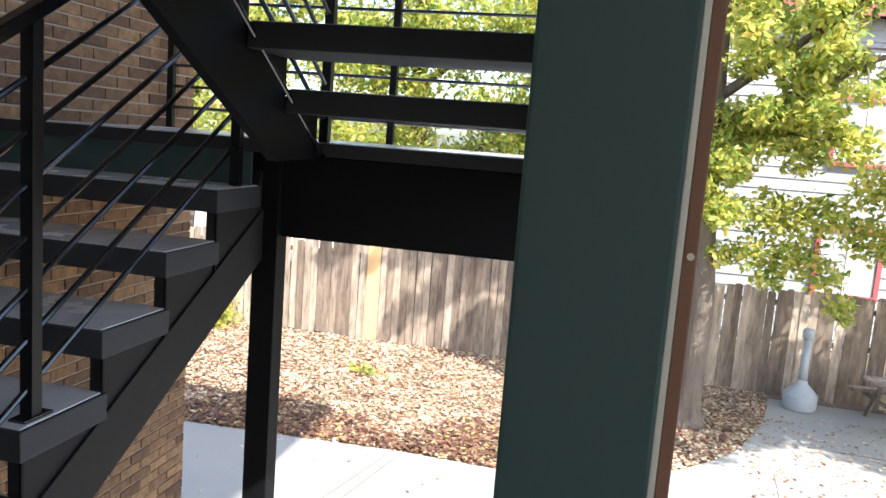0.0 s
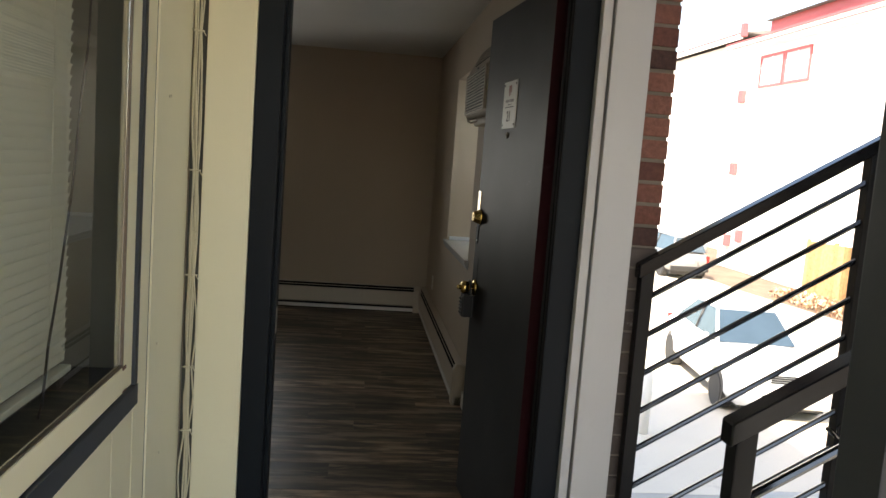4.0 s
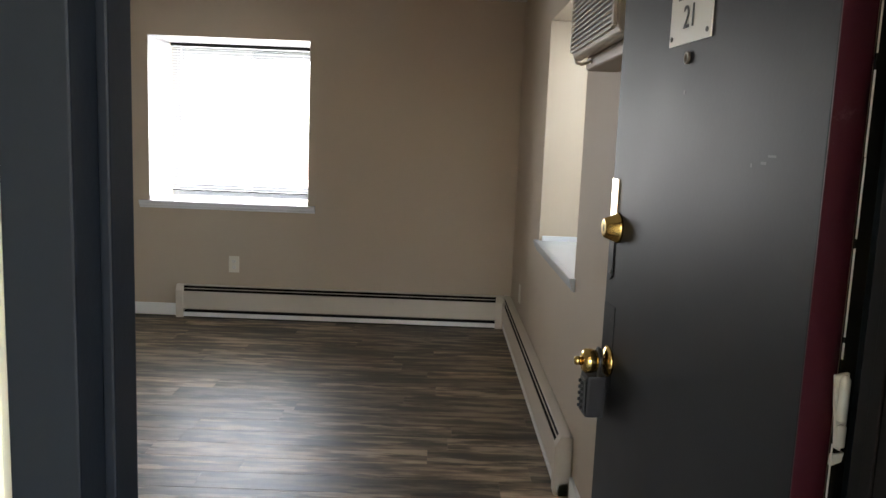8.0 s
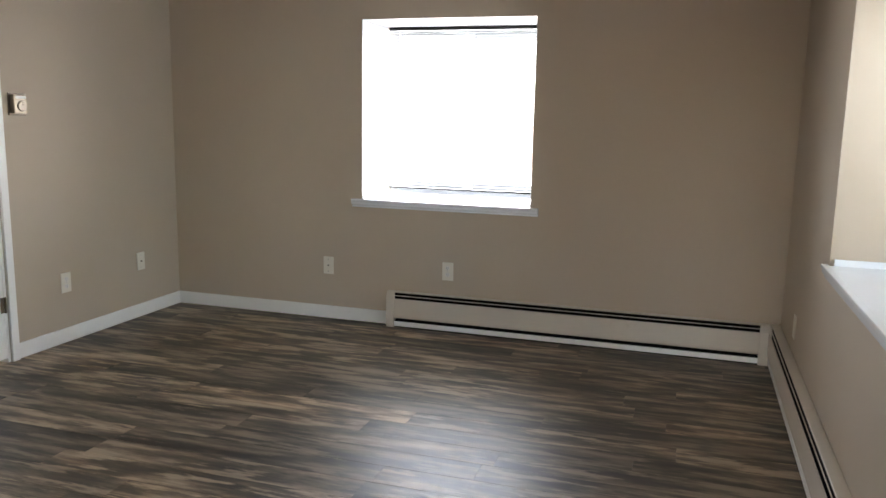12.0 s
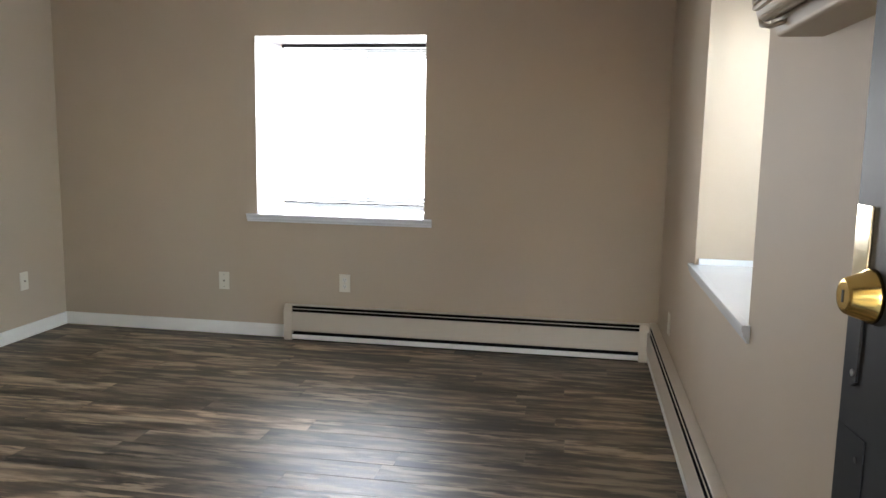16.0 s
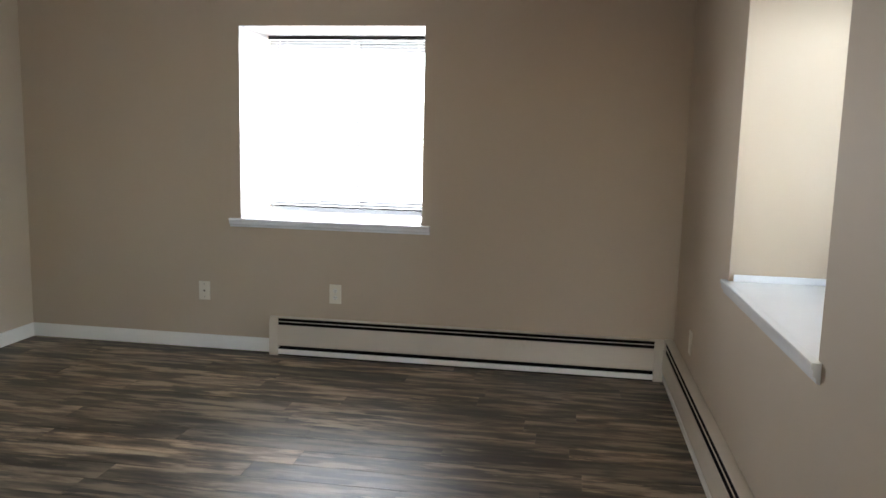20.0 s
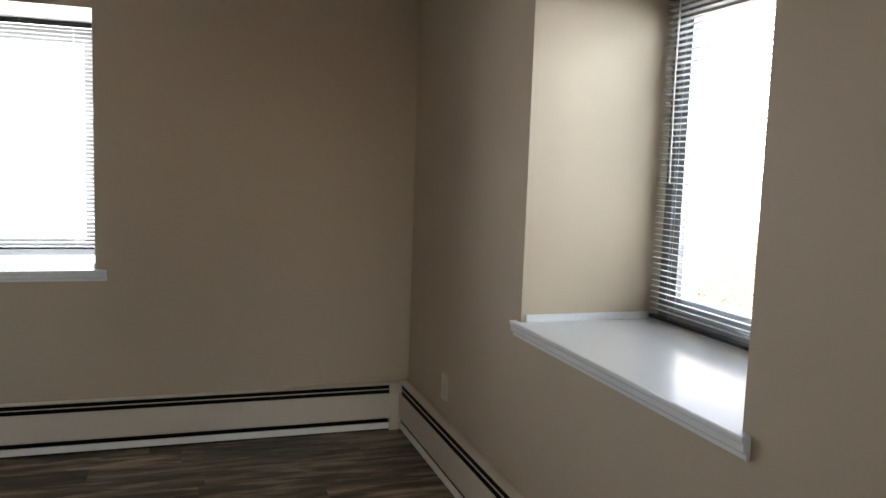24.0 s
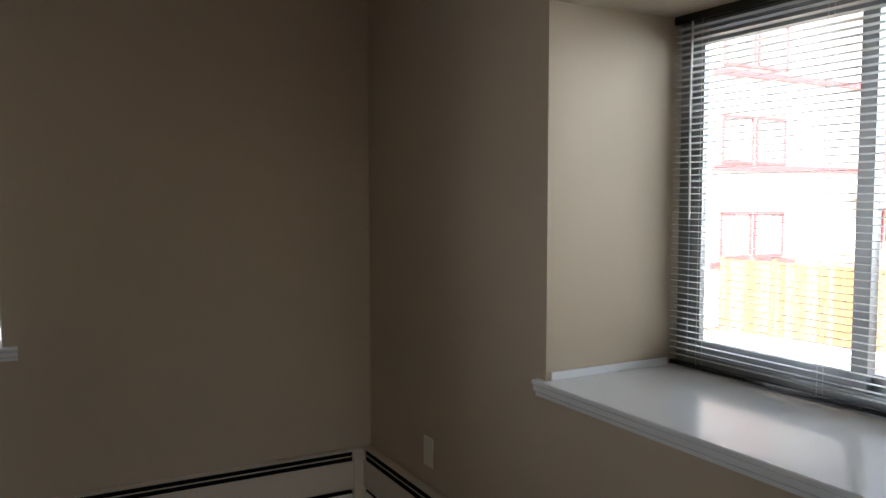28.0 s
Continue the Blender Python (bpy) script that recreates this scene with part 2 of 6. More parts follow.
RAILH = surface("black_handrail_paint", (0.0055, 0.0062, 0.0080), 0.2, var=0.2, fine=70, bump=0.06, spec=0.28)
RAILP = surface("black_post_paint", (0.007, 0.0075, 0.009), 0.34, var=0.25, fine=60, bump=0.12, dirt=(0.035, 0.03, 0.028), amount=0.2, spec=0.2)
RAIL = surface("black_rail_paint", (0.008, 0.0087, 0.0105), 0.15, var=0.2, fine=70, bump=0.06, dirt=(0.04, 0.036, 0.033), amount=0.15, spec=1.0)
STRING = surface("stringer_paint", (0.0045, 0.005, 0.0058), 0.6, var=0.3, fine=50, bump=0.15, dirt=(0.022, 0.02, 0.018), amount=0.3, spec=0.12)
GUSSET = surface("gusset_paint", (0.0119, 0.0120, 0.0129), 0.6, var=0.3, big=2.5, fine=50, bump=0.2, dirt=(0.04, 0.035, 0.03), amount=0.3, spec=0.15)
GREEN = surface("slate_green_paint", (0.036, 0.066, 0.071), 0.55, var=0.08, big=1.0, fine=80, bump=0.12, spec=0.3)
BOARD = surface("red_brown_board", (0.16, 0.075, 0.05), 0.6, var=0.25, fine=40, bump=0.3, stretch=(1, 1, 0.1))
TREAD = surface("tread_concrete", (0.55, 0.555, 0.58), 0.26, var=0.25, big=3.0, fine=130, bump=0.2, dist=0.004, dirt=(0.09, 0.085, 0.08), amount=0.5)
TREADF = surface("tread_edge_paint", (0.030, 0.033, 0.039), 0.6, var=0.3, fine=60, bump=0.25, dirt=(0.05, 0.045, 0.04), amount=0.3, spec=0.2)
CONC = surface("patio_concrete", (0.345, 0.335, 0.31), 0.8, var=0.18, big=0.7, fine=60, bump=0.35, dirt=(0.20, 0.17, 0.135), amount=0.5)
LOT = surface("parking_concrete", (0.60, 0.545, 0.455), 0.85, var=0.18, big=0.25, fine=30, bump=0.3, dirt=(0.22, 0.19, 0.16), amount=0.5)
SOIL = surface("leafy_soil", (0.17, 0.12, 0.085), 0.95, var=0.4, big=0.9, fine=18, bump=0.9, dist=0.03, dirt=(0.36, 0.27, 0.16), amount=0.7)
MORTARD = surface("dark_mortar", (0.20, 0.17, 0.14), 0.9, var=0.25, fine=80, bump=0.5)
MORTAR = surface("mortar", (0.36, 0.315, 0.255), 0.9, var=0.2, fine=80, bump=0.5)
BRICK = varied("brown_brick", [(0.0, (0.085, 0.044, 0.024)), (0.3, (0.150, 0.080, 0.040)), (0.7, (0.198, 0.110, 0.054)), (1.0, (0.250, 0.145, 0.070))], 0.88, fine=22, bump=0.7, spread=0.55)
BRICKS = varied("brown_brick_far", [(0.0, (0.085, 0.044, 0.024)), (0.3, (0.150, 0.080, 0.040)), (0.7, (0.198, 0.110, 0.054)), (1.0, (0.250, 0.145, 0.070))], 0.88, island=True, fine=22, bump=0.7, spread=0.55)
REDBR = varied("red_brick", [(0.0, (0.055, 0.028, 0.024)), (0.4, (0.15, 0.055, 0.042)), (1.0, (0.24, 0.10, 0.072))], 0.85, fine=60, bump=0.6)
FENCEW = varied("weathered_fence", [(0.0, (0.17, 0.125, 0.092)), (0.3, (0.26, 0.20, 0.15)), (0.7, (0.36, 0.285, 0.215)), (1.0, (0.46, 0.37, 0.285))], 0.9, fine=2.2, bump=0.5, spread=0.6, stretch=(5, 5, 0.9))
FENCEN = surface("new_fence_board", (0.62, 0.42, 0.20), 0.75, var=0.2, fine=20, bump=0.3, stretch=(1, 1, 0.08))
CEDAR = varied("cedar_fence", [(0.0, (0.22, 0.115, 0.045)), (0.5, (0.30, 0.17, 0.075)), (1.0, (0.36, 0.22, 0.11))], 0.8, fine=8, bump=0.3)
BARK = surface("bark", (0.155, 0.125, 0.10), 0.95, var=0.55, big=7, fine=26, bump=1.0, dist=0.03, stretch=(1, 1, 0.3), dirt=(0.045, 0.036, 0.03), amount=0.85)
LEAF = varied("yellow_green_leaf", [(0.0, (0.17, 0.27, 0.065)), (0.3, (0.38, 0.46, 0.11)), (0.65, (0.64, 0.64, 0.16)), (1.0, (0.80, 0.68, 0.19))], 0.55, island=True, fine=30, bump=0, spread=0.2, trans=0.68)
REDLEAF = varied("red_brown_leaf", [(0.0, (0.075, 0.033, 0.026)), (0.35, (0.15, 0.068, 0.046)), (0.7, (0.24, 0.125, 0.075)), (0.9, (0.36, 0.24, 0.12)), (1.0, (0.62, 0.46, 0.16))], 0.6, island=True, fine=1.6, bump=0, spread=0.5, trans=0.1)
LITTER = varied("fallen_leaf", [(0.0, (0.16, 0.075, 0.05)), (0.25, (0.33, 0.17, 0.105)), (0.5, (0.52, 0.34, 0.21)), (0.8, (0.70, 0.57, 0.38)), (1.0, (0.80, 0.72, 0.54))], 0.7, island=True, fine=1.6, bump=0, spread=0.5, trans=0.15)
SIDING = surface("white_siding", (0.74, 0.73, 0.70), 0.7, var=0.06, big=0.4, fine=30, bump=0.2)
GREYSD = surface("pale_grey_siding", (0.330, 0.342, 0.360), 0.6, var=0.08, big=0.6, fine=30, bump=0.15)
REDTR = surface("red_trim_paint", (0.42, 0.085, 0.09), 0.5, var=0.12, fine=30, bump=0.1)
ROOF = surface("roof_shingle", (0.16, 0.14, 0.13), 0.9, var=0.25, fine=14, bump=0.6)
FARGL = surface("far_window_glass", (0.42, 0.43, 0.46), 0.15, var=0.2, bump=0)
CARW = surface("white_car_paint", (0.78, 0.78, 0.77), 0.22, var=0.03, bump=0)
CARS = surface("silver_car_paint", (0.24, 0.235, 0.23), 0.3, metal=0.3, var=0.05, bump=0)
POSTP = surface("grey_post_paint", (0.034, 0.039, 0.046), 0.45, var=0.15, big=1.2, fine=70, bump=0.12, dirt=(0.08, 0.08, 0.08), amount=0.15, spec=0.4)
TYRE = surface("tyre_rubber", (0.022, 0.022, 0.023), 0.75, var=0.15, fine=60, bump=0.3)
CGLASS = surface("car_glass", (0.045, 0.070, 0.095), 0.10, var=0.15, bump=0, spec=0.5)
LAMPR = surface("tail_lamp_red", (0.45, 0.02, 0.02), 0.2, var=0.1, bump=0)
GREYPL = surface("grey_plastic", (0.38, 0.40, 0.42), 0.5, var=0.08, fine=50, bump=0.1)
DKPL = surface("black_plastic", (0.02, 0.02, 0.021), 0.4, var=0.1, bump=0.05)
GREYMT = surface("lockbox_grey", (0.016, 0.016, 0.0175), 0.5, metal=0.0, var=0.15, fine=90, bump=0.2, spec=0.3)
PLATEM = surface("number_plate_white", (0.70, 0.68, 0.64), 0.4, var=0.04, bump=0)
INK = surface("black_ink", (0.02, 0.02, 0.02), 0.5, var=0.05, bump=0)
EMBL = surface("faded_red_ink", (0.30, 0.12, 0.10), 0.5, var=0.1, bump=0)
PALEINK = surface("grey_ink", (0.28, 0.26, 0.25), 0.5, var=0.1, bump=0)
ACP = surface("ac_beige_plastic", (0.44, 0.375, 0.295), 0.45, var=0.05, bump=0.05, dirt=(0.25, 0.2, 0.15), amount=0.15, spec=0.25)
ACD = surface("ac_louvre_shadow", (0.03, 0.026, 0.022), 0.6, var=0.1, bump=0, spec=0.2)
WOODP = surface("painted_ledge", (0.48, 0.40, 0.31), 0.5, var=0.08, bump=0.1)
CAULK = surface("caulk", (0.50, 0.49, 0.46), 0.6, var=0.15, fine=30, bump=0.3)

# ---- building tools ----
def add_box(bm, lo, hi, b=0.0):
    vs = [bm.verts.new((x, y, z)) for z in (lo[2], hi[2]) for y in (lo[1], hi[1]) for x in (lo[0], hi[0])]
    fs = [bm.faces.new([vs[i] for i in q]) for q in ((0, 2, 3, 1), (4, 5, 7, 6), (0, 1, 5, 4), (2, 6, 7, 3), (0, 4, 6, 2), (1, 3, 7, 5))]
    if b > 0:
        es = list({e for f in fs for e in f.edges})
        bmesh.ops.bevel(bm, geom=es, offset=b, segments=2, affect="EDGES", profile=0.7)
    return bm


def box(lo, hi, b=0.0):
    lo, hi = [min(a, c) for a, c in zip(lo, hi)], [max(a, c) for a, c in zip(lo, hi)]
    return add_box(bmesh.new(), lo, hi, b)


def add_ring_tube(bm, pts, r, seg=8, square=False, cap=True):
    """A round or square bar swept along the points; r may be a list."""
    pts = [Vector(p) for p in pts]
    rs = r if isinstance(r, (list, tuple)) else [r] * len(pts)
    rings, side = [], None
    for i, p in enumerate(pts):
        d = (pts[min(i + 1, len(pts) - 1)] - pts[max(i - 1, 0)]).normalized()
        if side is None:
            side = d.cross(Vector((0, 0, 1)))
            if side.length < 0.05:
                side = d.cross(Vector((1, 0, 0)))
        side = (side - d * side.dot(d)).normalized()
        up = d.cross(side)
        off = math.pi / 4 if square else 0
        k = rs[i] * (math.sqrt(2) if square else 1)
        rings.append([bm.verts.new(p + side * (k * math.cos(2 * math.pi * j / seg + off)) + up * (k * math.sin(2 * math.pi * j / seg + off))) for j in range(seg)])
    for a, c in zip(rings, rings[1:]):
        for j in range(seg):
            bm.faces.new((a[j], a[(j + 1) % seg], c[(j + 1) % seg], c[j]))
    if cap:
        bm.faces.new(rings[0][::-1])
        bm.faces.new(rings[-1])
    return bm


def tube(pts, r, seg=8, square=False):
    return add_ring_tube(bmesh.new(), pts, r, 4 if square else seg, square)


def lathe(profile, axis="z", at=(0, 0, 0), seg=24, bm=None):
    """A turned body: (radius, along) pairs round the axis through at."""
    bm = bm or bmesh.new()
    rings = []
    for r, h in profile:
        ring = []
        for j in range(seg):
            a = 2 * math.pi * j / seg
            c, s = r * math.cos(a), r * math.sin(a)
            v = {"z": (c, s, h), "x": (h, c, s), "y": (c, h, s)}[axis]
            ring.append(bm.verts.new(Vector(at) + Vector(v)))
        rings.append(ring)
    for a, c in zip(rings, rings[1:]):
        for j in range(seg):
            bm.faces.new((a[j], a[(j + 1) % seg], c[(j + 1) % seg], c[j]))
    bm.faces.new(rings[0][::-1])
    bm.faces.new(rings[-1])
    return bm


def prism(poly, axis, a0, a1, bm=None, b=0.0):
    """A plate: a polygon of (u, v) drawn out along the axis from a0 to a1."""
    bm = bm or bmesh.new()
    def at(u, v, a):
        return {"x": (a, u, v), "y": (u, a, v), "z": (u, v, a)}[axis]
    lo, hi = [bm.verts.new(at(u, v, a0)) for u, v in poly], [bm.verts.new(at(u, v, a1)) for u, v in poly]
    k = len(poly)
    bm.faces.new(lo[::-1])
    bm.faces.new(hi)
    for i in range(k):
        bm.faces.new((lo[i], lo[(i + 1) % k], hi[(i + 1) % k], hi[i]))
    if b:
        bmesh.ops.bevel(bm, geom=list(bm.edges), offset=b, segments=1, affect="EDGES")
    return bm


def joined(*bms):
    """Several bmeshes as one."""
    out = bms[0]
    for o in bms[1:]:
        me = bpy.data.meshes.new("tmp")
        o.to_mesh(me)
        o.free()
        out.from_mesh(me)
        bpy.data.meshes.remove(me)
    return out


def mesh_of(name, bm, material, smooth=False):
    bmesh.ops.recalc_face_normals(bm, faces=bm.faces)
    me = bpy.data.meshes.new(name)
    bm.to_mesh(me)
    bm.free()
    me.materials.append(material)
    if smooth:
        me.polygons.foreach_set("use_smooth", [True] * len(me.polygons))
    return me


def part(name, bm, material, parent, label="", smooth=False):
    ob = new(name, mesh_of(name, bm, material, smooth))
    ob.parent = parent
    if label:
        ob["label"] = label
    return ob


def thing(name, at, label, category, group="", turn=0.0):
    ob = new(name)
    ob.empty_display_size = 0.05
    ob.matrix_world = pose(*at, 0, 0, turn)
    return tagged(ob, label, category, group)


def solid(name, bm, material, label, category, group="", smooth=False):
    """A thing of one mesh, in world coordinates."""
    return tagged(new(name, mesh_of(name, bm, material, smooth)), label, category, group)


def structure(name, bm, material, label="", category="", smooth=False):
    return tagged(new(name, mesh_of(name, bm, material, smooth)), label, category, "", "structure")


def wall(axis, a0, a1, u0, u1, z0, z1, holes=()):
    """A wall between a0 and a1 on its axis with openings (u0, u1, z0, z1) cut through it; no inner faces."""
    us = sorted({u0, u1, *[h[0] for h in holes], *[h[1] for h in holes]})
    zs = sorted({z0, z1, *[h[2] for h in holes], *[h[3] for h in holes]})
    us, zs = [u for u in us if u0 <= u <= u1], [z for z in zs if z0 <= z <= z1]
    def full(i, j):
        if not (0 <= i < len(us) - 1 and 0 <= j < len(zs) - 1):
            return False
        u, z = (us[i] + us[i + 1]) / 2, (zs[j] + zs[j + 1]) / 2
        return not any(h[0] < u < h[1] and h[2] < z < h[3] for h in holes)
    bm, cache = bmesh.new(), {}
    def v(i, j, a):
        if (i, j, a) not in cache:
            co = (us[i], a, zs[j]) if axis == "y" else (a, us[i], zs[j])
            cache[i, j, a] = bm.verts.new(co)
        return cache[i, j, a]
    for i in range(len(us) - 1):
        for j in range(len(zs) - 1):
            if not full(i, j):
                continue
            for a in (a0, a1):
                bm.faces.new([v(i, j, a), v(i + 1, j, a), v(i + 1, j + 1, a), v(i, j + 1, a)])
            for di, dj, p, q in ((-1, 0, (i, j), (i, j + 1)), (1, 0, (i + 1, j), (i + 1, j + 1)), (0, -1, (i, j), (i + 1, j)), (0, 1, (i, j + 1), (i + 1, j + 1))):
                if not full(i + di, j + dj):
                    bm.faces.new([v(*p, a0), v(*q, a0), v(*q, a1), v(*p, a1)])
    return bm


def letters(name, text, size, material, parent, m, depth=0.0006):
    """Raised letters of the built-in font as a mesh part at the pose m under parent."""
    cu = bpy.data.curves.new(name, "FONT")
    cu.body, cu.size, cu.extrude, cu.align_x, cu.align_y = text, size, depth, "CENTER", "CENTER"
    tmp = new(name, cu)
    me = bpy.data.meshes.new_from_object(tmp)
    bpy.data.objects.remove(tmp)
    me.materials.clear()
    me.materials.append(material)
    ob = new(name, me)
    ob.parent, ob.matrix_basis = parent, m
    return ob

# ---- the room ----
CZ = 2.375          # ceiling
BW = (-2.711, -1.543, 0.835, 2.046)   # back window opening: x, z
RX = -0.014                           # face of the side wall
RW = (-2.582, -1.410, 0.825, 2.046)   # side window opening: y, z
SD = (-2.352, -1.552, 0.0, 2.045)     # inner door in the left wall: y, z
FD = (-1.016, -0.053, -0.02, 2.10)    # entry door opening: x, z

wall_back = structure("wall_back", wall("y", 0.0, 0.62, -4.2, 0.65, -0.02, CZ, [BW]), PAINT, "greige painted wall with a deep window opening", "wall")
wall_right = structure("wall_right", wall("x", RX, 0.65, -3.7, 0.0, -0.02, CZ, [RW]), PAINT, "greige painted wall with a deep window recess", "wall")
structure("wall_right_end", wall("x", RX, 0.125, -4.8, -3.7, -0.02, CZ), PAINT, "greige painted wall behind the open entry door", "wall")
structure("wall_left", wall("x", -4.4, -4.2, -4.8, 0.62, -0.02, CZ, [SD]), PAINT, "greige painted wall with a white inner door", "wall")
structure("wall_front", wall("y", -4.98, -4.8, -6.2, 0.125, -0.02, 2.6, [FD]), PAINT, "outer wall between room and walkway", "wall")
structure("ceiling", box((-4.4, -4.8, CZ), (0.65, 0.62, CZ + 0.2)), CEIL, "smooth white painted ceiling", "ceiling")
structure("closet_back", box((-5.0, -2.6, -0.02), (-4.98, -1.3, CZ)), PAINT, "plain wall behind the inner door", "wall")
floor = structure("floor", box((-4.2, -4.8, -0.2), (0.0, 0.0, -0.0085)), SUBFL, "weathered brown vinyl plank floor", "floor")
structure("door_sill", box((-0.94, -4.99, -0.19), (-0.118, -4.802, 0.012), 0.004), DKPL, "dark worn metal threshold", "threshold")


def baseboard(name, lo, hi):
    structure(name, box(lo, hi, 0.004), WHITE, "white painted baseboard", "baseboard")


baseboard("baseboard_back", (-4.2, -0.014, 0.005), (-2.502, -0.0005, 0.094))
baseboard("baseboard_left", (-4.1995, -1.50, 0.005), (-4.186, -0.0145, 0.094))
baseboard("baseboard_left_end", (-4.1995, -4.799, 0.005), (-4.186, -2.42, 0.094))
baseboard("baseboard_right", (RX - 0.014, -4.78, 0.005), (RX - 0.0005, -2.826, 0.094))
baseboard("baseboard_front", (-4.185, -4.7995, 0.005), (-1.063, -4.786, 0.094))


# sills with a moulded nose
def sill_nose(ax):
    return [(ax, 0.0), (-0.034 * 1 + ax, 0.0), (-0.037 + ax, -0.004), (-0.037 + ax, -0.014), (-0.030 + ax, -0.018), (-0.028 + ax, -0.036), (-0.016 + ax, -0.042), (-0.014 + ax, -0.054), (ax, -0.056)]


window_1 = thing("window_1", (0, 0, 0), "bright aluminium slider in a deep white recess", "window")
tagged(window_1, kind="structure")
window_2 = thing("window_2", (0, 0, 0), "grey aluminium sliding window in a deep recess", "window")
tagged(window_2, kind="structure")
zb, zr = 0.861, 0.850
s = part("window_sill", box((BW[0] + 0.001, 0.0, BW[2] + 0.001), (BW[1] - 0.001, 0.51, zb), 0.002), SILLP, window_1, "glossy white painted sill")
part("sill_nose", prism([(u, zb + v) for u, v in sill_nose(-0.0005)], "x", -2.775, -1.492), SILLP, s)
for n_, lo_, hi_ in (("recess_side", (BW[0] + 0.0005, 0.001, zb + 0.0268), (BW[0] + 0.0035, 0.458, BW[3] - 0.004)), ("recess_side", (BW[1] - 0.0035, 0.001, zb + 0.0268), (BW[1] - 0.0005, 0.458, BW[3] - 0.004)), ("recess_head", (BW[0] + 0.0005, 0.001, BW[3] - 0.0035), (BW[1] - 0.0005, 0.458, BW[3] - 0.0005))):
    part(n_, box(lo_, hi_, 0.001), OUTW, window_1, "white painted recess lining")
part("sill_trim", box((BW[0] + 0.001, 0.002, zb + 0.0005), (BW[0] + 0.010, 0.46, zb + 0.026), 0.002), SILLP, s)
part("sill_trim", box((BW[1] - 0.010, 0.002, zb + 0.0005), (BW[1] - 0.001, 0.46, zb + 0.026), 0.002), SILLP, s)
s = part("window_sill", box((RX, RW[0] + 0.001, RW[2] + 0.001), (0.545, RW[1] - 0.001, zr), 0.002), SILLP, window_2, "glossy white painted deep sill")
part("sill_nose", prism([(RX + u * 0.7, zr + v) for u, v in sill_nose(-0.0005)], "y", -2.612, -1.369), SILLP, s)
part("sill_trim", box((0.002, RW[1] - 0.010, zr + 0.0005), (0.50, RW[1] - 0.001, zr + 0.028), 0.002), SILLP, s)
part("sill_trim", box((0.002, RW[0] + 0.001, zr + 0.0005), (0.50, RW[0] + 0.010, zr + 0.028), 0.002), SILLP, s)


def slider(par, w, h, m, split):
    """An aluminium slider: local x across from 0 to w, y outwards, z up from 0 to h."""
    def put(name, bm, material, label="", up=par):
        ob = part(name, bm, material, up, label)
        ob.matrix_basis = m if up is par else Matrix()
        return ob
    f = 0.045
    put("window_frame", joined(box((0, 0, 0), (f, 0.07, h), 0.003), box((w - f, 0, 0), (w, 0.07, h), 0.003), box((f, 0, 0), (w - f, 0.07, f), 0.003), box((f, 0, h - f), (w - f, 0.07, h), 0.003)), ALU, "grey anodised aluminium frame")
    for a, b, y in ((f, split + 0.03, 0.008), (split - 0.03, w - f, 0.038)):
        t = 0.05
        sash = put("sash", joined(box((a, y, f), (a + t, y + 0.024, h - f), 0.002), box((b - t, y, f), (b, y + 0.024, h - f), 0.002), box((a + t, y, f), (b - t, y + 0.024, f + t), 0.002), box((a + t, y, h - f - t), (b - t, y + 0.024, h - f), 0.002)), ALU)
        pane = put("pane", box((a + t, y + 0.010, f + t), (b - t, y + 0.014, h - f - t)), GLASS, "clear glass pane", sash)
        pane.visible_shadow = False


slider(window_1, BW[1] - BW[0] - 0.002, BW[3] - zb - 0.002, pose(BW[0] + 0.001, 0.515, zb + 0.001), 0.60)
slider(window_2, RW[1] - RW[0] - 0.002, RW[3] - zr - 0.002, pose(0.55, RW[1] - 0.001, zr + 0.001, 0, 0, -90), 0.67)


def blinds(at, turn, w, h, tilt, label, wand=0.09, paint=BLIND):
    """Mini blinds: local x across, y towards the glass, z down from the headrail's top."""
    t = thing("blinds", at, label, "blinds", "", turn)
    # rails of white blinds are darker than the slats, imitating backlit shade
    rail = HRAIL if paint is BLIND else paint
    part("headrail", box((0.004, -0.013, -0.028), (w - 0.004, 0.013, 0.0), 0.002), rail, t, "metal headrail")
    n = int((h - 0.075) / 0.0213)
    prof = []
    for k in range(7):
        u = -0.0125 + 0.025 * k / 6
        prof.append((u, 0.0022 * (1 - (u / 0.0125) ** 2)))
    a = radians(tilt)
    ring = prof + [(u, v - 0.0006) for u, v in prof[::-1]]
    ring = [(u * math.cos(a) - v * math.sin(a), u * math.sin(a) + v * math.cos(a)) for u, v in ring]
    me = mesh_of("slat", prism(ring, "x", 0.006, w - 0.006), paint)
    for k in range(n):
        ob = new("slat", me)
        ob.parent, ob.location = t, (0, 0, -0.045 - 0.0213 * k)
    zb_ = -0.045 - 0.0213 * n
    part("bottom_rail", box((0.006, -0.012, zb_ - 0.014), (w - 0.006, 0.012, zb_), 0.003), rail, t, "bottom rail")
    for x in (0.13, w / 2, w - 0.13):
        for y in (-0.0135, 0.0135):
            part("ladder_cord", tube([(x, y, -0.028), (x, y, zb_)], 0.0008, 5), paint, t)
    part("wand", tube([(wand, -0.018, -0.03), (wand, -0.022, -0.30), (wand + 0.004, -0.02, -0.68)], 0.0035, 6), WPLAS, t, "clear plastic tilt wand")
    return t


blinds((BW[0] + 0.004, 0.478, BW[3] - 0.001), 0, BW[1] - BW[0] - 0.008, BW[3] - zb - 0.01, 6, "white mini blinds lowered with open slats in the back window")
blinds((0.518, RW[1] - 0.004, RW[3] - 0.001), -90, RW[1] - RW[0] - 0.008, RW[3] - zr + 0.012, -6, "white mini blinds lowered with open slats in the side window")


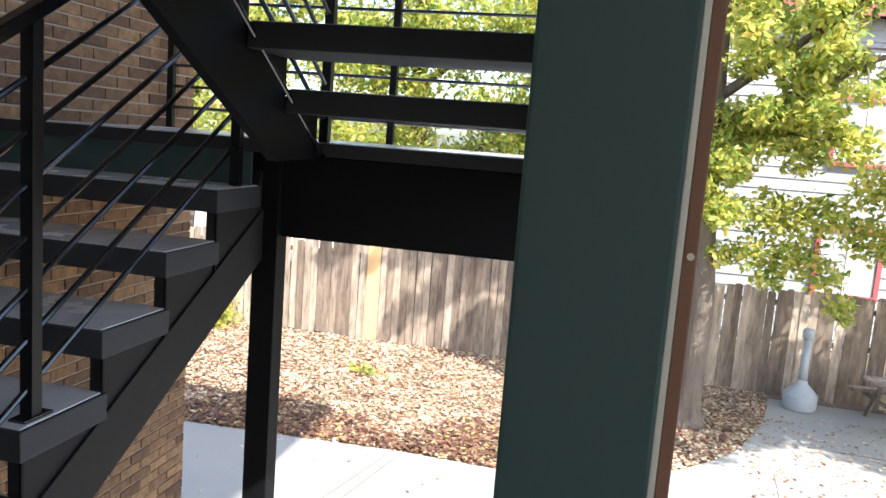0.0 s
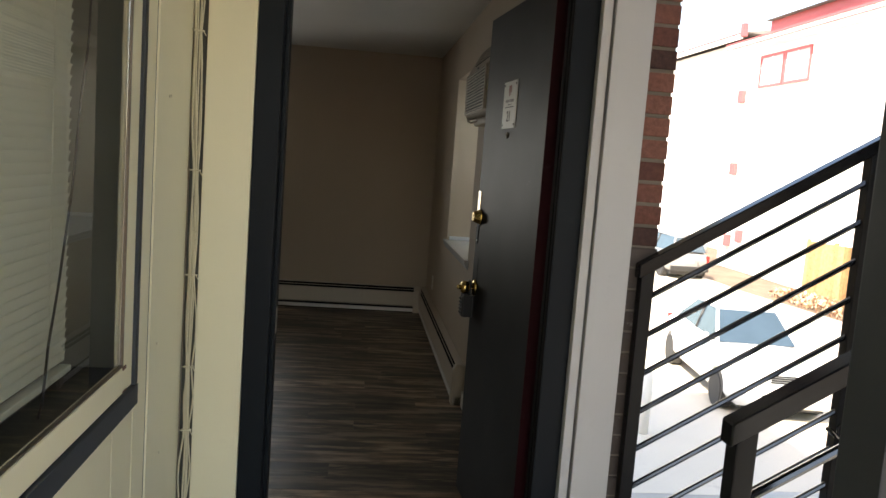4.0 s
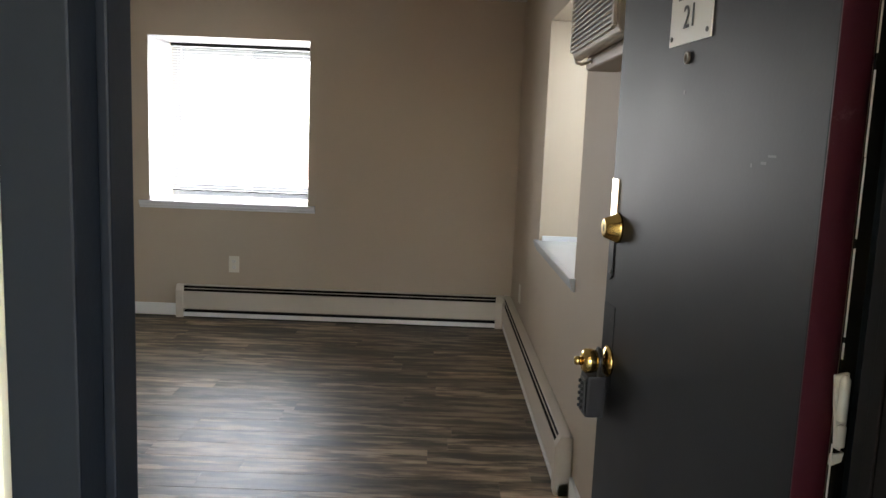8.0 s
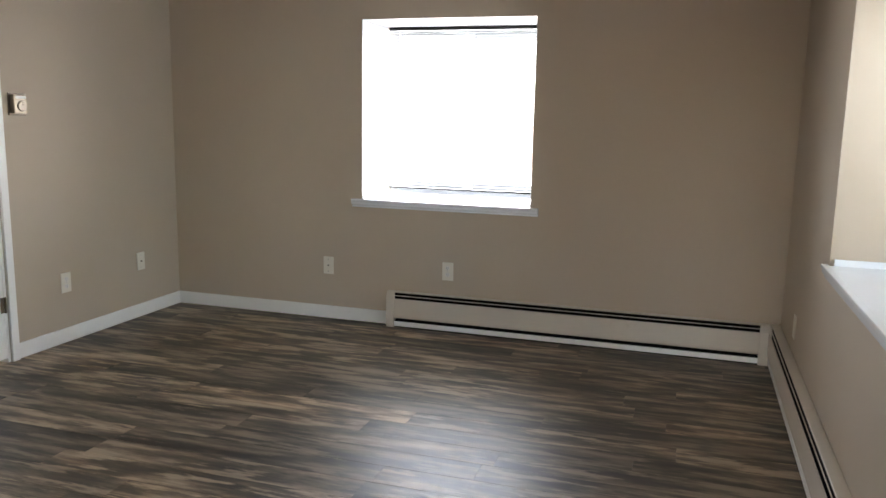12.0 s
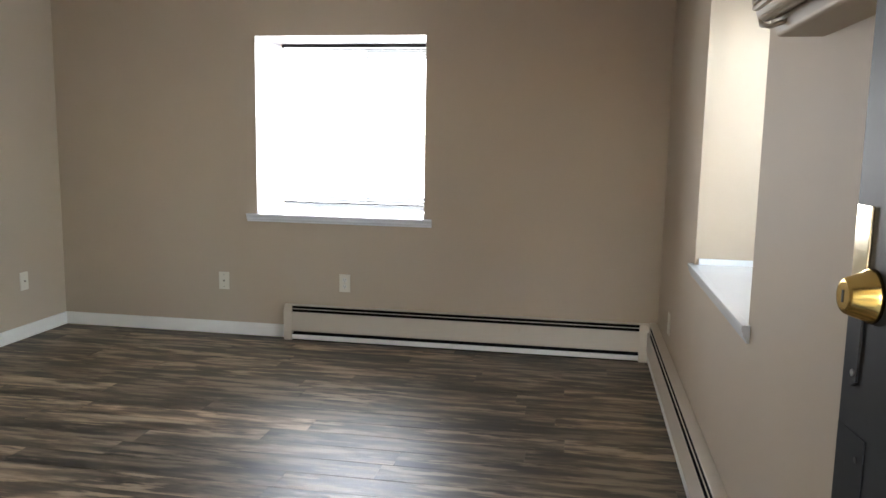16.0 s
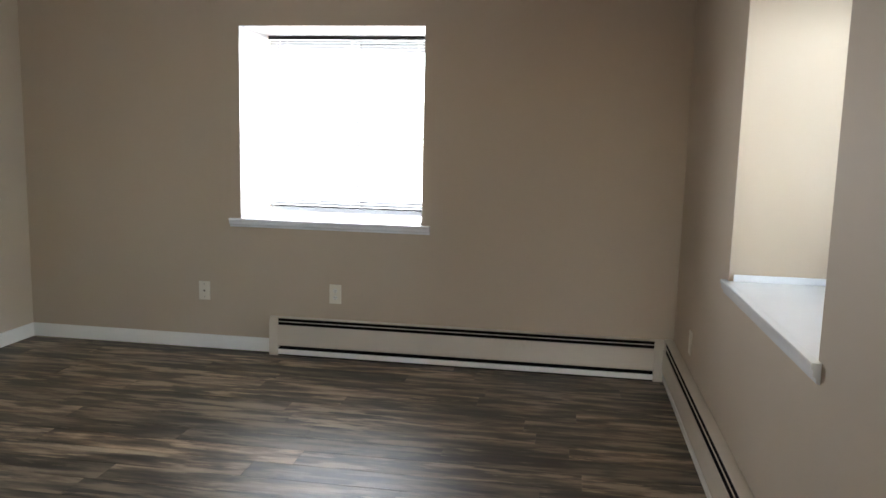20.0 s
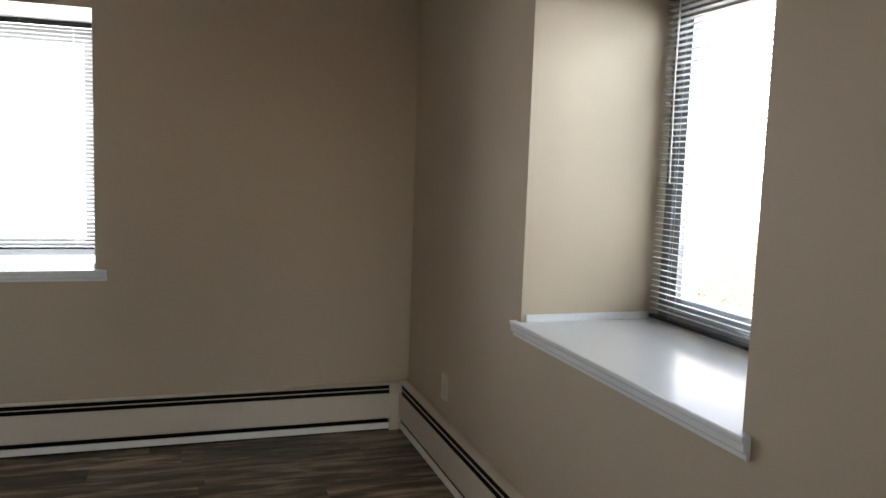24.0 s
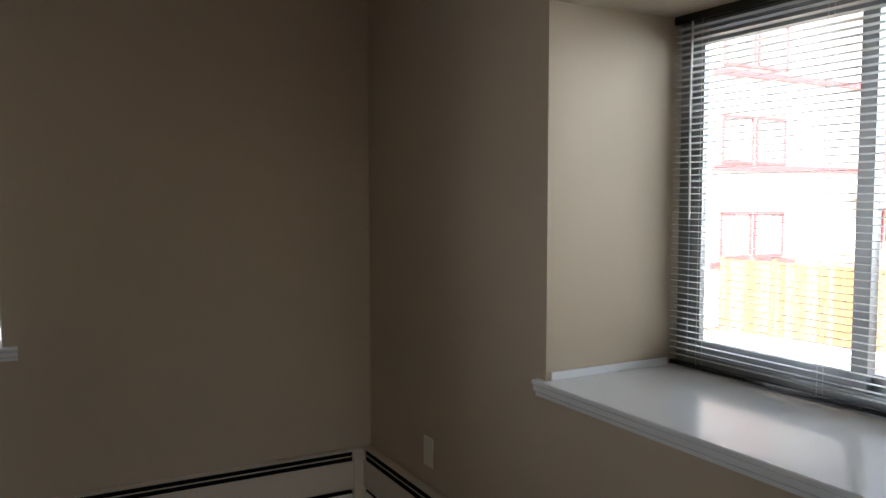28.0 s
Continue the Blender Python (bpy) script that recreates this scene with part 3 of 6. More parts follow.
def heater(at, turn, L, label, cap_end=True):
    """A baseboard heater: local x along the wall, wall at y 0, front towards -y."""
    t = thing("baseboard_heater", at, label, "heater", "baseboard heaters", turn)
    part("back_panel", prism([(-0.001, 0.02), (-0.001, 0.240), (-0.013, 0.240), (-0.014, 0.236), (-0.006, 0.234), (-0.006, 0.02)], "x", 0.0, L), HEATP, t, "beige enamelled back panel")
    part("top_cover", prism([(-0.0135, 0.246), (-0.050, 0.246), (-0.053, 0.243), (-0.050, 0.2405), (-0.0135, 0.2405)], "x", 0.0, L), HEATP, t)
    part("damper", prism([(-0.054, 0.223), (-0.058, 0.2225), (-0.058, 0.219), (-0.054, 0.2185)], "x", 0.0, L), HEATP, t, "thin beige damper blade in the dark slot")
    part("front_panel", prism([(-0.062, 0.201), (-0.067, 0.200), (-0.068, 0.196), (-0.068, 0.076), (-0.064, 0.067), (-0.055, 0.065), (-0.055, 0.069), (-0.062, 0.071), (-0.065, 0.078), (-0.065, 0.196)], "x", 0.0, L), HEATP, t, "beige enamelled front panel with faint scuffs")
    # element and gap box are near-black in place of the slots' shade
    part("element", box((0.03, -0.048, 0.060), (L - 0.03, -0.0145, 0.2395)), FIN, t, "finned heating element, slot shade put into its near-black colour")
    part("floor_strip", box((0.0, -0.060, 0.010), (L, -0.050, 0.042), 0.003), WHITE, t, "uneven white caulked strip")
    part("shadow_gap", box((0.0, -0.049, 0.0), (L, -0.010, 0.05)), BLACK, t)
    for a, b in ((0.0, 0.055), (L - 0.055, L)):
        if b < L or cap_end:
            part("end_cap", prism([(0.0, 0.0), (-0.064, 0.0), (-0.071, 0.008), (-0.071, 0.205), (-0.052, 0.240), (0.0, 0.240)], "x", a, b, b=0.003), HEATP, t, "beige end cap")
    return t


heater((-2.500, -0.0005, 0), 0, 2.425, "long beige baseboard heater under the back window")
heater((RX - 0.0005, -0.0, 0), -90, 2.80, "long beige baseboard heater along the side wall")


def plate(at, turn, kind, label):
    """A wall plate: local y 0 is the wall, front towards -y."""
    t = thing("wall_plate" if kind == "blank" else "cable_plate" if kind == "cable" else "light_switch" if kind == "switch" else "power_outlet", at, label, "outlet" if kind != "switch" else "switch", "wall plates", turn)
    part("cover", box((-0.038, -0.007, -0.061), (0.038, -0.0005, 0.061), 0.003), IVORY, t)
    if kind == "duplex":
        for z in (0.022, -0.022):
            r = part("receptacle", prism([(0.016 * math.cos(a), z + 0.0145 * math.sin(a)) for a in [2 * math.pi * k / 16 for k in range(16)]], "y", -0.009, -0.0072), WPLAS, t)
            for dx, hh in ((-0.006, 0.0045), (0.006, 0.0035)):
                part("slot", box((dx - 0.001, -0.0095, z - hh + 0.003), (dx + 0.001, -0.0091, z + hh + 0.003)), SLOT, r)
            part("ground_hole", lathe([(0.0022, -0.0095), (0.0022, -0.0091)], "y", (0, 0, z - 0.0075), 10), SLOT, r)
        part("screw", lathe([(0.003, -0.0080), (0.003, -0.0071)], "y", (0, 0, 0), 10), STEEL, t)
    elif kind == "cable":
        part("jack", lathe([(0.0055, -0.0072), (0.0055, -0.012), (0.003, -0.012), (0.003, -0.016)], "y", (0, 0, 0), 12), HINGE, t)
        for z in (0.042, -0.042):
            part("screw", lathe([(0.003, -0.0080), (0.003, -0.0071)], "y", (0, 0, z), 10), STEEL, t)
    elif kind == "switch":
        part("toggle", prism([(-0.0073, -0.008), (-0.016, 0.004), (-0.013, 0.009), (-0.0073, 0.006)], "x", -0.004, 0.004), WPLAS, t)
    else:
        for z in (0.042, -0.042):
            part("screw", lathe([(0.003, -0.0080), (0.003, -0.0071)], "y", (0, 0, z), 10), IVORY, t)
    return t


plate((-2.086, 0, 0.405), 0, "duplex", "ivory duplex power outlet on the back wall")
plate((-2.960, 0, 0.382), 0, "cable", "ivory cable jack plate on the back wall")
plate((-4.2, -1.115, 0.375), 90, "duplex", "ivory duplex power outlet beside the inner door")
plate((-4.2, -0.425, 0.392), 90, "cable", "ivory wall plate near the room corner")
plate((RX, -0.607, 0.385), -90, "blank", "blank ivory wall plate under the side window")
plate((BW[0], 0.21, 0.972), 90, "switch", "small white switch in the window recess")

# thermostat
t = thing("thermostat", (-4.2, -1.393, 1.448), "small bronze-coloured round-dial thermostat on the wall", "thermostat", "", 90)
part("wall_plate", box((-0.058, -0.006, -0.062), (0.058, -0.0005, 0.062), 0.003), HINGE, t)
part("body", box((-0.048, -0.034, -0.052), (0.048, -0.006, 0.052), 0.008), surface("bronze_plastic", (0.36, 0.30, 0.22), 0.35, metal=0.4, var=0.1), t, "champagne bronze housing")
d = part("dial", lathe([(0.030, -0.034), (0.030, -0.040), (0.026, -0.043), (0.012, -0.043)], "y", (0.004, 0, -0.010), 28), surface("dial_silver", (0.30, 0.26, 0.20), 0.4, metal=0.4, var=0.08), t, "pale round dial")
part("pointer", box((0.003, -0.0445, -0.006), (0.005, -0.0432, 0.016)), SLOT, d)
part("scale_window", box((-0.036, -0.0355, 0.030), (0.036, -0.0342, 0.044), 0.001), WPLAS, t)


# inner six-panel door
def inner_door():
    t = thing("door_2", (-4.2, -1.574, 0), "closed white six-panel door with bronze hinges", "door")
    tagged(t, kind="structure")
    w, h, f = 0.755, 2.03, 0.010
    cols, rows = ((0.083, 0.302), (0.453, 0.672)), ((0.22, 0.835), (1.02, 1.635), (1.75, 1.925))
    ys, zs = sorted({0.0, w, *[v for c in cols for v in c]}), sorted({0.028, h, *[v for r in rows for v in r]})
    leaf = bmesh.new()
    add_box(leaf, (-0.036, -w, 0.028), (-f, 0.0, h))
    for a, b in zip(ys, ys[1:]):
        for c, d2 in zip(zs, zs[1:]):
            if not any(x0 <= a and b <= x1 for x0, x1 in cols) or not any(z0 <= c and d2 <= z1 for z0, z1 in rows):
                add_box(leaf, (-f, -b, c), (0.0, -a, d2))
    lf = part("leaf", leaf, WHITE, t, "white painted moulded leaf")
    for a, b in cols:
        for c, d2 in rows:
            bm = bmesh.new()
            o, i = 0.012, 0.040
            ring = lambda e, x: [bm.verts.new((x, -y, z)) for y, z in ((a + e, c + e), (b - e, c + e), (b - e, d2 - e), (a + e, d2 - e))]
            r0, r1, r2 = ring(0.0, -0.0005), ring(o, -f + 0.0015), ring(i, -0.0015)
            for p, q in ((r0, r1), (r1, r2)):
                for k in range(4):
                    bm.faces.new((p[k], p[(k + 1) % 4], q[(k + 1) % 4], q[k]))
            bm.faces.new(r2)
            part("door_panel", bm, WHITE, lf)
    for z in (0.335, 1.80):
        hg = part("hinge", lathe([(0.0065, z - 0.045), (0.0065, z + 0.045)], "z", (0.006, 0.004, 0), 12), HINGE, t, "dark bronze hinge")
        part("hinge_leaf", box((-0.0005, -0.024, z - 0.044), (0.0015, -0.001, z + 0.044)), HINGE, hg)
    part("door_knob", lathe([(0.030, 0.0), (0.030, 0.006), (0.011, 0.010), (0.011, 0.030), (0.026, 0.040), (0.027, 0.055), (0.015, 0.064)], "x", (0.0, -0.69, 0.95), 24), BRASS, t)


inner_door()
structure("trim_inner_door", joined(box((-4.199, -1.551, 0.0), (-4.182, -1.503, 2.093), 0.004), box((-4.199, -2.40, 0.0), (-4.182, -2.353, 2.093), 0.004), box((-4.199, -2.352, 2.046), (-4.182, -1.552, 2.093), 0.004)), WHITE, "white painted door casing", "trim")
structure("jamb_inner_door", joined(box((-4.39, -1.571, 0.0), (-4.2005, -1.5525, 2.044)), box((-4.39, -2.3515, 0.0), (-4.2005, -2.334, 2.044)), box((-4.39, -2.333, 2.032), (-4.2005, -1.572, 2.044))), WHITE, "white door jamb", "trim")


# room air conditioner in the side wall
def air_conditioner():
    t = thing("air_conditioner", (0, -3.83, 1.660), "beige room air conditioner set through the wall above a ledge", "air conditioner")
    L, D = 0.66, 0.175
    prof = [(0.03, 0.0155), (-0.120, 0.0155), (-0.146, 0.0), (-0.160, 0.003), (-0.170, 0.014), (-D, 0.032), (-D, 0.222), (-0.164, 0.250), (-0.118, 0.345), (-0.100, 0.366), (-0.07, 0.375), (0.03, 0.375)]
    part("body", prism(prof, "y", 0.0, L, b=0.004), ACP, t, "beige plastic case with a curved front")
    # dark sheets laid on the case stand in for shade behind the slats
    part("grille_well", box((-D - 0.0015, 0.035, 0.030), (-D - 0.0002, L - 0.03, 0.219)), ACD, t, "dark air intake")
    me = mesh_of("louvre", prism([(-D - 0.0018, 0.0), (-D - 0.0075, 0.0012), (-D - 0.0080, 0.0050), (-D - 0.0018, 0.0068)], "y", 0.035, L - 0.03), ACP)
    for k in range(13):
        ob = new("louvre", me)
        ob.parent, ob.location = t, (0, 0, 0.034 + 0.0144 * k)
    part("grille_rim", joined(box((-D - 0.0085, 0.012, 0.024), (-D + 0.002, 0.0345, 0.223), 0.003), box((-D - 0.0085, L - 0.0295, 0.024), (-D + 0.002, L - 0.012, 0.223), 0.003), box((-D - 0.0085, 0.035, 0.020), (-D + 0.002, L - 0.03, 0.0295), 0.003)), ACP, t)
    # upper outlet on the sloping face
    tilt = math.degrees(math.atan2(0.046, 0.095))
    m = Matrix.Translation((-0.164, 0, 0.250)) @ pose(0, 0, 0, 0, tilt, 0)
    v = part("outlet", prism([(0.05, 0.008), (0.50, 0.008), (0.54, 0.03), (0.555, 0.06), (0.555, 0.098), (0.05, 0.098)], "x", -0.0022, -0.0004), ACD, t, "dark outlet vent")
    v.matrix_basis = m
    me = mesh_of("vent_slat", box((-0.0055, 0.05, 0.0), (-0.0023, 0.54, 0.0042), 0.0008), ACP)
    for k in range(7):
        ob = new("vent_slat", me)
        ob.parent, ob.matrix_basis = t, m @ Matrix.Translation((0, 0, 0.013 + 0.0122 * k))
    part("brand_bar", box((-D - 0.0015, 0.290, 0.226), (-D + 0.002, 0.325, 0.234)), SLOT, t)
    part("power_cord", tube([(-D + 0.03, L + 0.001, 0.21), (-D + 0.015, L + 0.022, 0.18), (-D + 0.008, L + 0.034, 0.11), (-D + 0.012, L + 0.034, 0.04), (-D + 0.02, L + 0.012, -0.004), (-D + 0.03, L - 0.03, -0.012), (-0.11, L - 0.05, 0.0)], 0.0055, 8), ACP, t, "beige looped power cord", True)


air_conditioner()
solid("support_ledge", prism([(RX - 0.0005, 1.634), (-0.112, 1.634), (-0.118, 1.639), (-0.118, 1.675), (RX - 0.0005, 1.675)], "y", -3.92, -3.13, b=0.002), WOODP, "painted wooden ledge under the air conditioner", "ledge")


# entry door, standing open
DX, DY, DT = -0.124, -4.815, 5.0
def entry_door():
    t = thing("door_1", (DX, DY, 0), "open charcoal entry door with a number plate and brass locks", "door", "", DT)
    tagged(t, kind="structure")
    part("leaf", box((0.0, 0.0015, 0.014), (0.044, 0.822, 2.032), 0.002), DOORP, t, "satin charcoal painted slab")
    part("hinge_edge", box((0.0, -0.0012, 0.014), (0.044, 0.0012, 2.032)), MAROON, t, "old maroon paint on the hinge edge")
    pl = part("number_plate", box((-0.0035, 0.358, 1.579), (-0.0003, 0.535, 1.754), 0.001), PLATEM, t, "white metal number plate")
    for y in (0.370, 0.523):
        for z in (1.592, 1.741):
            part("screw", lathe([(0.0045, -0.0052), (0.0045, -0.0036)], "x", (0, y, z), 10), SLOT, pl)
    part("emblem", joined(box((-0.0042, 0.428, 1.712), (-0.0036, 0.466, 1.738)), box((-0.0042, 0.436, 1.702), (-0.0036, 0.444, 1.7115)), box((-0.0042, 0.452, 1.699), (-0.0036, 0.462, 1.7115))), EMBL, pl)
    for y0, y1 in ((0.392, 0.440), (0.448, 0.502)):
        part("name_bar", box((-0.0042, y0, 1.676), (-0.0036, y1, 1.686)), PALEINK, pl)
    part("small_bar", box((-0.0042, 0.425, 1.665), (-0.0036, 0.468, 1.669)), PALEINK, pl)
    part("rule_line", box((-0.0042, 0.390, 1.656), (-0.0036, 0.503, 1.659)), INK, pl)
    letters("number", "21", 0.056, INK, pl, Matrix.Translation((-0.0042, 0.447, 1.622)) @ pose(0, 0, 0, 90, 0, -90))
    part("peephole", lathe([(0.011, -0.001), (0.011, -0.005), (0.007, -0.006), (0.006, -0.003)], "x", (0, 0.446, 1.553), 20), HINGE, t, "dark steel peephole", True)
    part("screw_hole", lathe([(0.004, -0.0006), (0.004, -0.0002)], "x", (0, 0.452, 1.495), 10), SLOT, t)
    part("latch_guard", box((-0.0045, 0.772, 1.232), (-0.0003, 0.812, 1.325), 0.0015), PALEBR, t, "pale polished latch guard")
    part("guard_lower", prism([(0.776, 1.108), (0.790, 1.100), (0.806, 1.216), (0.774, 1.216)], "x", -0.0035, -0.0003), DOORP, t)
    part("guard_screw", lathe([(0.0045, -0.0052), (0.0045, -0.0035)], "x", (0, 0.785, 1.118), 10), STEEL, t)
    db = part("deadbolt", lathe([(0.033, 0.0), (0.033, -0.005), (0.030, -0.009), (0.022, -0.031), (0.019, -0.034), (0.016, -0.034)], "x", (0, 0.760, 1.219), 28), BRASS, t, "tapered brass deadbolt", True)
    part("keyhole", box((-0.0352, 0.7588, 1.211), (-0.0340, 0.7612, 1.226)), SLOT, db)
    kn = part("door_knob", lathe([(0.035, 0.0), (0.035, -0.005), (0.028, -0.010), (0.012, -0.013), (0.012, -0.024), (0.024, -0.029), (0.0275, -0.040), (0.0275, -0.053), (0.022, -0.060), (0.012, -0.062)], "x", (0, 0.765, 0.918), 28), BRASS, t, "round brass door knob", True)
    part("key_core", lathe([(0.010, -0.062), (0.010, -0.074), (0.007, -0.078)], "x", (0, 0.765, 0.918), 14), BRASS, kn, "", True)
    part("patch_plate", box((-0.0016, 0.742, 0.865), (-0.0002, 0.818, 1.045), 0.0006), DOORP, t, "painted-over lock patch")
    part("patch_screw", lathe([(0.004, -0.0028), (0.004, -0.0015)], "x", (0, 0.760, 1.015), 10), SLOT, t)
    for y, z, a, b in ((0.150, 1.382, 0.016, 0.002), (0.128, 1.392, 0.022, 0.0016), (0.185, 1.378, 0.005, 0.003)):
        part("scuff_mark", box((-0.0004, y - a / 2, z - b), (-0.0001, y + a / 2, z + b)), INK, t)
    for z in (0.25, 0.99, 1.82):
        part("hinge", lathe([(0.006, z - 0.045), (0.006, z + 0.045)], "z", (0.052, -0.003, 0), 12), BLACK, t, "dark painted hinge knuckle")


entry_door()


def lockbox():
    t = thing("lockbox", (DX, DY, 0), "grey key lockbox hanging from the brass door knob", "lockbox", "", DT)
    part("body", box((-0.052, 0.742, 0.792), (-0.010, 0.800, 0.888), 0.007), GREYMT, t, "dark grey cast metal body")
    part("shackle", tube([(-0.026, 0.748, 0.885), (-0.024, 0.746, 0.925), (-0.023, 0.757, 0.944), (-0.023, 0.773, 0.944), (-0.024, 0.784, 0.925), (-0.026, 0.782, 0.885)], 0.005, 10), DKPL, t, "black coated shackle", True)
    part("face_cover", box((-0.0555, 0.752, 0.800), (-0.0515, 0.790, 0.878), 0.002), DKPL, t)
    for k in range(5):
        for y in (0.762, 0.780):
            part("button", lathe([(0.0042, -0.0556), (0.0042, -0.0600), (0.003, -0.0612)], "x", (0, y, 0.868 - 0.0145 * k), 10), DKPL, t)


lockbox()

# door frame
fr = thing("door_frame", (0, 0, 0), "dark slate painted entry door frame with chipped edges", "door frame")
tagged(fr, kind="structure")
part("jamb_left", joined(box((-1.0155, -4.992, 0.0), (-0.944, -4.868, 2.036), 0.003), box((-0.9435, -4.935, 0.0), (-0.931, -4.872, 2.036), 0.003)), JAMB, fr)
part("jamb_right", joined(box((-0.112, -5.000, 0.0), (-0.0350, -4.925, 2.036), 0.003), box((-0.0585, -4.9245, 0.0), (-0.0535, -4.806, 2.036), 0.001)), JAMB, fr)
part("jamb_top", box((-1.0135, -4.995, 2.0365), (-0.0350, -4.806, 2.098), 0.003), JAMB, fr)
part("casing_inner", joined(box((-1.062, -4.7995, 0.0), (-0.996, -4.785, 2.10), 0.003), box((-1.0015, -4.8675, 0.0), (-0.985, -4.806, 2.03))), CHIP, fr, "white painted inner edge with worn corners")
part("weatherstrip", joined(box((-0.1155, -4.9985, 0.002), (-0.1122, -4.975, 2.035), 0.001), box((-0.1180, -4.972, 0.002), (-0.1122, -4.952, 2.035), 0.002), box((-0.1155, -4.949, 0.002), (-0.1122, -4.9275, 2.035), 0.001)), BLACK, fr, "black ribbed weatherstrip")
# thin black strip painted in for the dark void at the hinges
part("hinge_gap", box((-0.0775, -4.814, 0.014), (-0.0555, -4.809, 2.03)), BLACK, fr, "black strip in place of the shaded gap behind the hinge edge")
part("rebate_edge", joined(box((-0.1128, -4.9265, 0.014), (-0.1106, -4.9240, 0.86)), box((-0.1128, -4.9265, 0.90), (-0.1106, -4.9240, 1.31)), box((-0.1126, -4.9262, 1.34), (-0.1108, -4.9240, 2.03))), CHIP, fr, "worn pale edge of the rebate")
cr = bmesh.new()
rnd = random.Random(5)
z = 0.02
while z < 2.0:
    d2 = rnd.uniform(0.02, 0.13)
    if not 0.99 < z < 1.13:
        add_box(cr, (-0.0802 - rnd.uniform(0.0, 0.0008), -4.8205, z), (-0.0795 + rnd.uniform(0.0, 0.0005), -4.8180, min(2.03, z + d2)))
    z += d2 + rnd.uniform(0.0, 0.025)
part("paint_crack", cr, CHIP, fr, "flaking white paint along the hinge joint")
for z0, z1, w in ((1.010, 1.028, 0.008), (0.905, 0.925, 0.007), (1.955, 1.985, 0.009), (0.30, 0.35, 0.007)):
    part("paint_chip", prism([(-0.0785 - w * 0.3, z0), (-0.068, z0 + 0.006), (-0.066, z1), (-0.076 - w * 0.5, z1 - 0.004)], "y", -4.8225, -4.8150), CHIP, fr)
part("hinge_leaf", prism([(-0.088, 1.128), (-0.070, 1.132), (-0.0675, 1.068), (-0.071, 1.030), (-0.079, 1.034), (-0.0815, 1.072), (-0.0845, 1.090)], "y", -4.8235, -4.8180, b=0.001), CHIP, fr, "hinge thick with white paint")
part("hinge_knuckle", joined(lathe([(0.002, 1.036), (0.0055, 1.038), (0.0055, 1.064), (0.002, 1.066)], "z", (-0.0745, -4.8265, 0), 12), lathe([(0.002, 1.070), (0.0062, 1.072), (0.0062, 1.124), (0.003, 1.130)], "z", (-0.0765, -4.8270, 0), 12)), CHIP, fr, "", True)
part("strike_plate", box((-0.9312, -4.92, 0.88), (-0.9305, -4.888, 0.96)), STEEL, fr)

# floor planks
def plank_mesh(L, w=0.1505, h=0.008):
    e, bm = 0.0007, bmesh.new()
    lo = [bm.verts.new(c) for c in ((0, 0, -h), (L, 0, -h), (L, w, -h), (0, w, -h))]
    md = [bm.verts.new(c) for c in ((0, 0, -e), (L, 0, -e), (L, w, -e), (0, w, -e))]
    hi = [bm.verts.new(c) for c in ((e, e, 0), (L - e, e, 0), (L - e, w - e, 0), (e, w - e, 0))]
    bm.faces.new(hi)
    for a, b in ((lo, md), (md, hi)):
        for k in range(4):
            bm.faces.new((a[k], a[(k + 1) % 4], b[(k + 1) % 4], b[k]))
    return mesh_of("plank", bm, PLANK)


rnd, cache = random.Random(11), {}
y, row = -4.80, 0
while y < -0.001:
    x = -4.2 - rnd.uniform(0.0, 1.2)
    w = min(0.1505, -0.0005 - y)
    while x < -0.01:
        a, b = max(x, -4.2), min(x + 1.219, -0.0005)
        if b - a > 0.03:
            key = (round(b - a, 2), round(w, 3))
            if key not in cache:
                cache[key] = plank_mesh(key[0] - 0.0006, key[1])
            ob = new("plank", cache[key])
            ob.parent, ob.location = floor, (a, y, 0)
        x += 1.2195
    y += 0.151
    row += 1

# ---- walkway front ----
GZ = -2.6           # ground outside
front = thing("front_siding", (0, 0, 0), "cream painted board beside the entry door", "siding")
tagged(front, kind="structure")
part("siding_panel", box((-1.150, -5.004, 0.0), (-1.016, -4.981, 2.48), 0.003), CREAM, front)
# dark strip: the shade of the open cable gap is put into its colour
part("cable_gap", box((-1.189, -4.986, 0.0), (-1.151, -4.983, 2.48)), SILLGAP, front)
structure("trim_right", joined(box((-0.034, -5.028, 0.0), (-0.006, -4.9815, 2.48), 0.004), box((0.0, -5.040, 0.0), (0.116, -4.9815, 2.48), 0.004)), OUTW, "white painted trim boards beside the entry door", "trim")
structure("trim_top", box((-1.015, -5.012, 2.099), (-0.036, -4.981, 2.48), 0.004), CREAM, "cream board above the door", "trim")

# side wall of the next unit, with its window
SX = -1.205
NW = (-7.25, -5.482, 0.885, 2.06)     # opening in it: y, z
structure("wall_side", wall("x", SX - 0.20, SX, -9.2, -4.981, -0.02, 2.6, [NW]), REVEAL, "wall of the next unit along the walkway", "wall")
structure("wall_next_end", box((-6.2, -9.2, 0.0), (SX - 0.201, -9.0, 2.5)), REVEAL, "plain end wall of the next unit", "wall")
side = thing("side_siding", (0, 0, 0), "cream painted panel siding along the walkway", "siding")
tagged(side, kind="structure")
for a, b, x, z0, z1 in ((-5.368, -5.006, -1.188, 0.0, 2.48), (-5.480, -5.374, -1.192, 0.0, 2.48), (-5.630, -5.4825, -1.193, 0.0, 0.832), (-6.30, -5.633, -1.193, 0.0, 0.832), (-7.30, -6.303, -1.193, 0.0, 0.832), (-7.30, -5.4825, -1.193, 2.115, 2.48), (-9.2, -7.303, -1.193, 0.0, 2.48)):
    part("siding_panel", box((SX + 0.0005, a, z0), (x, b, z1), 0.003), CREAM, side)
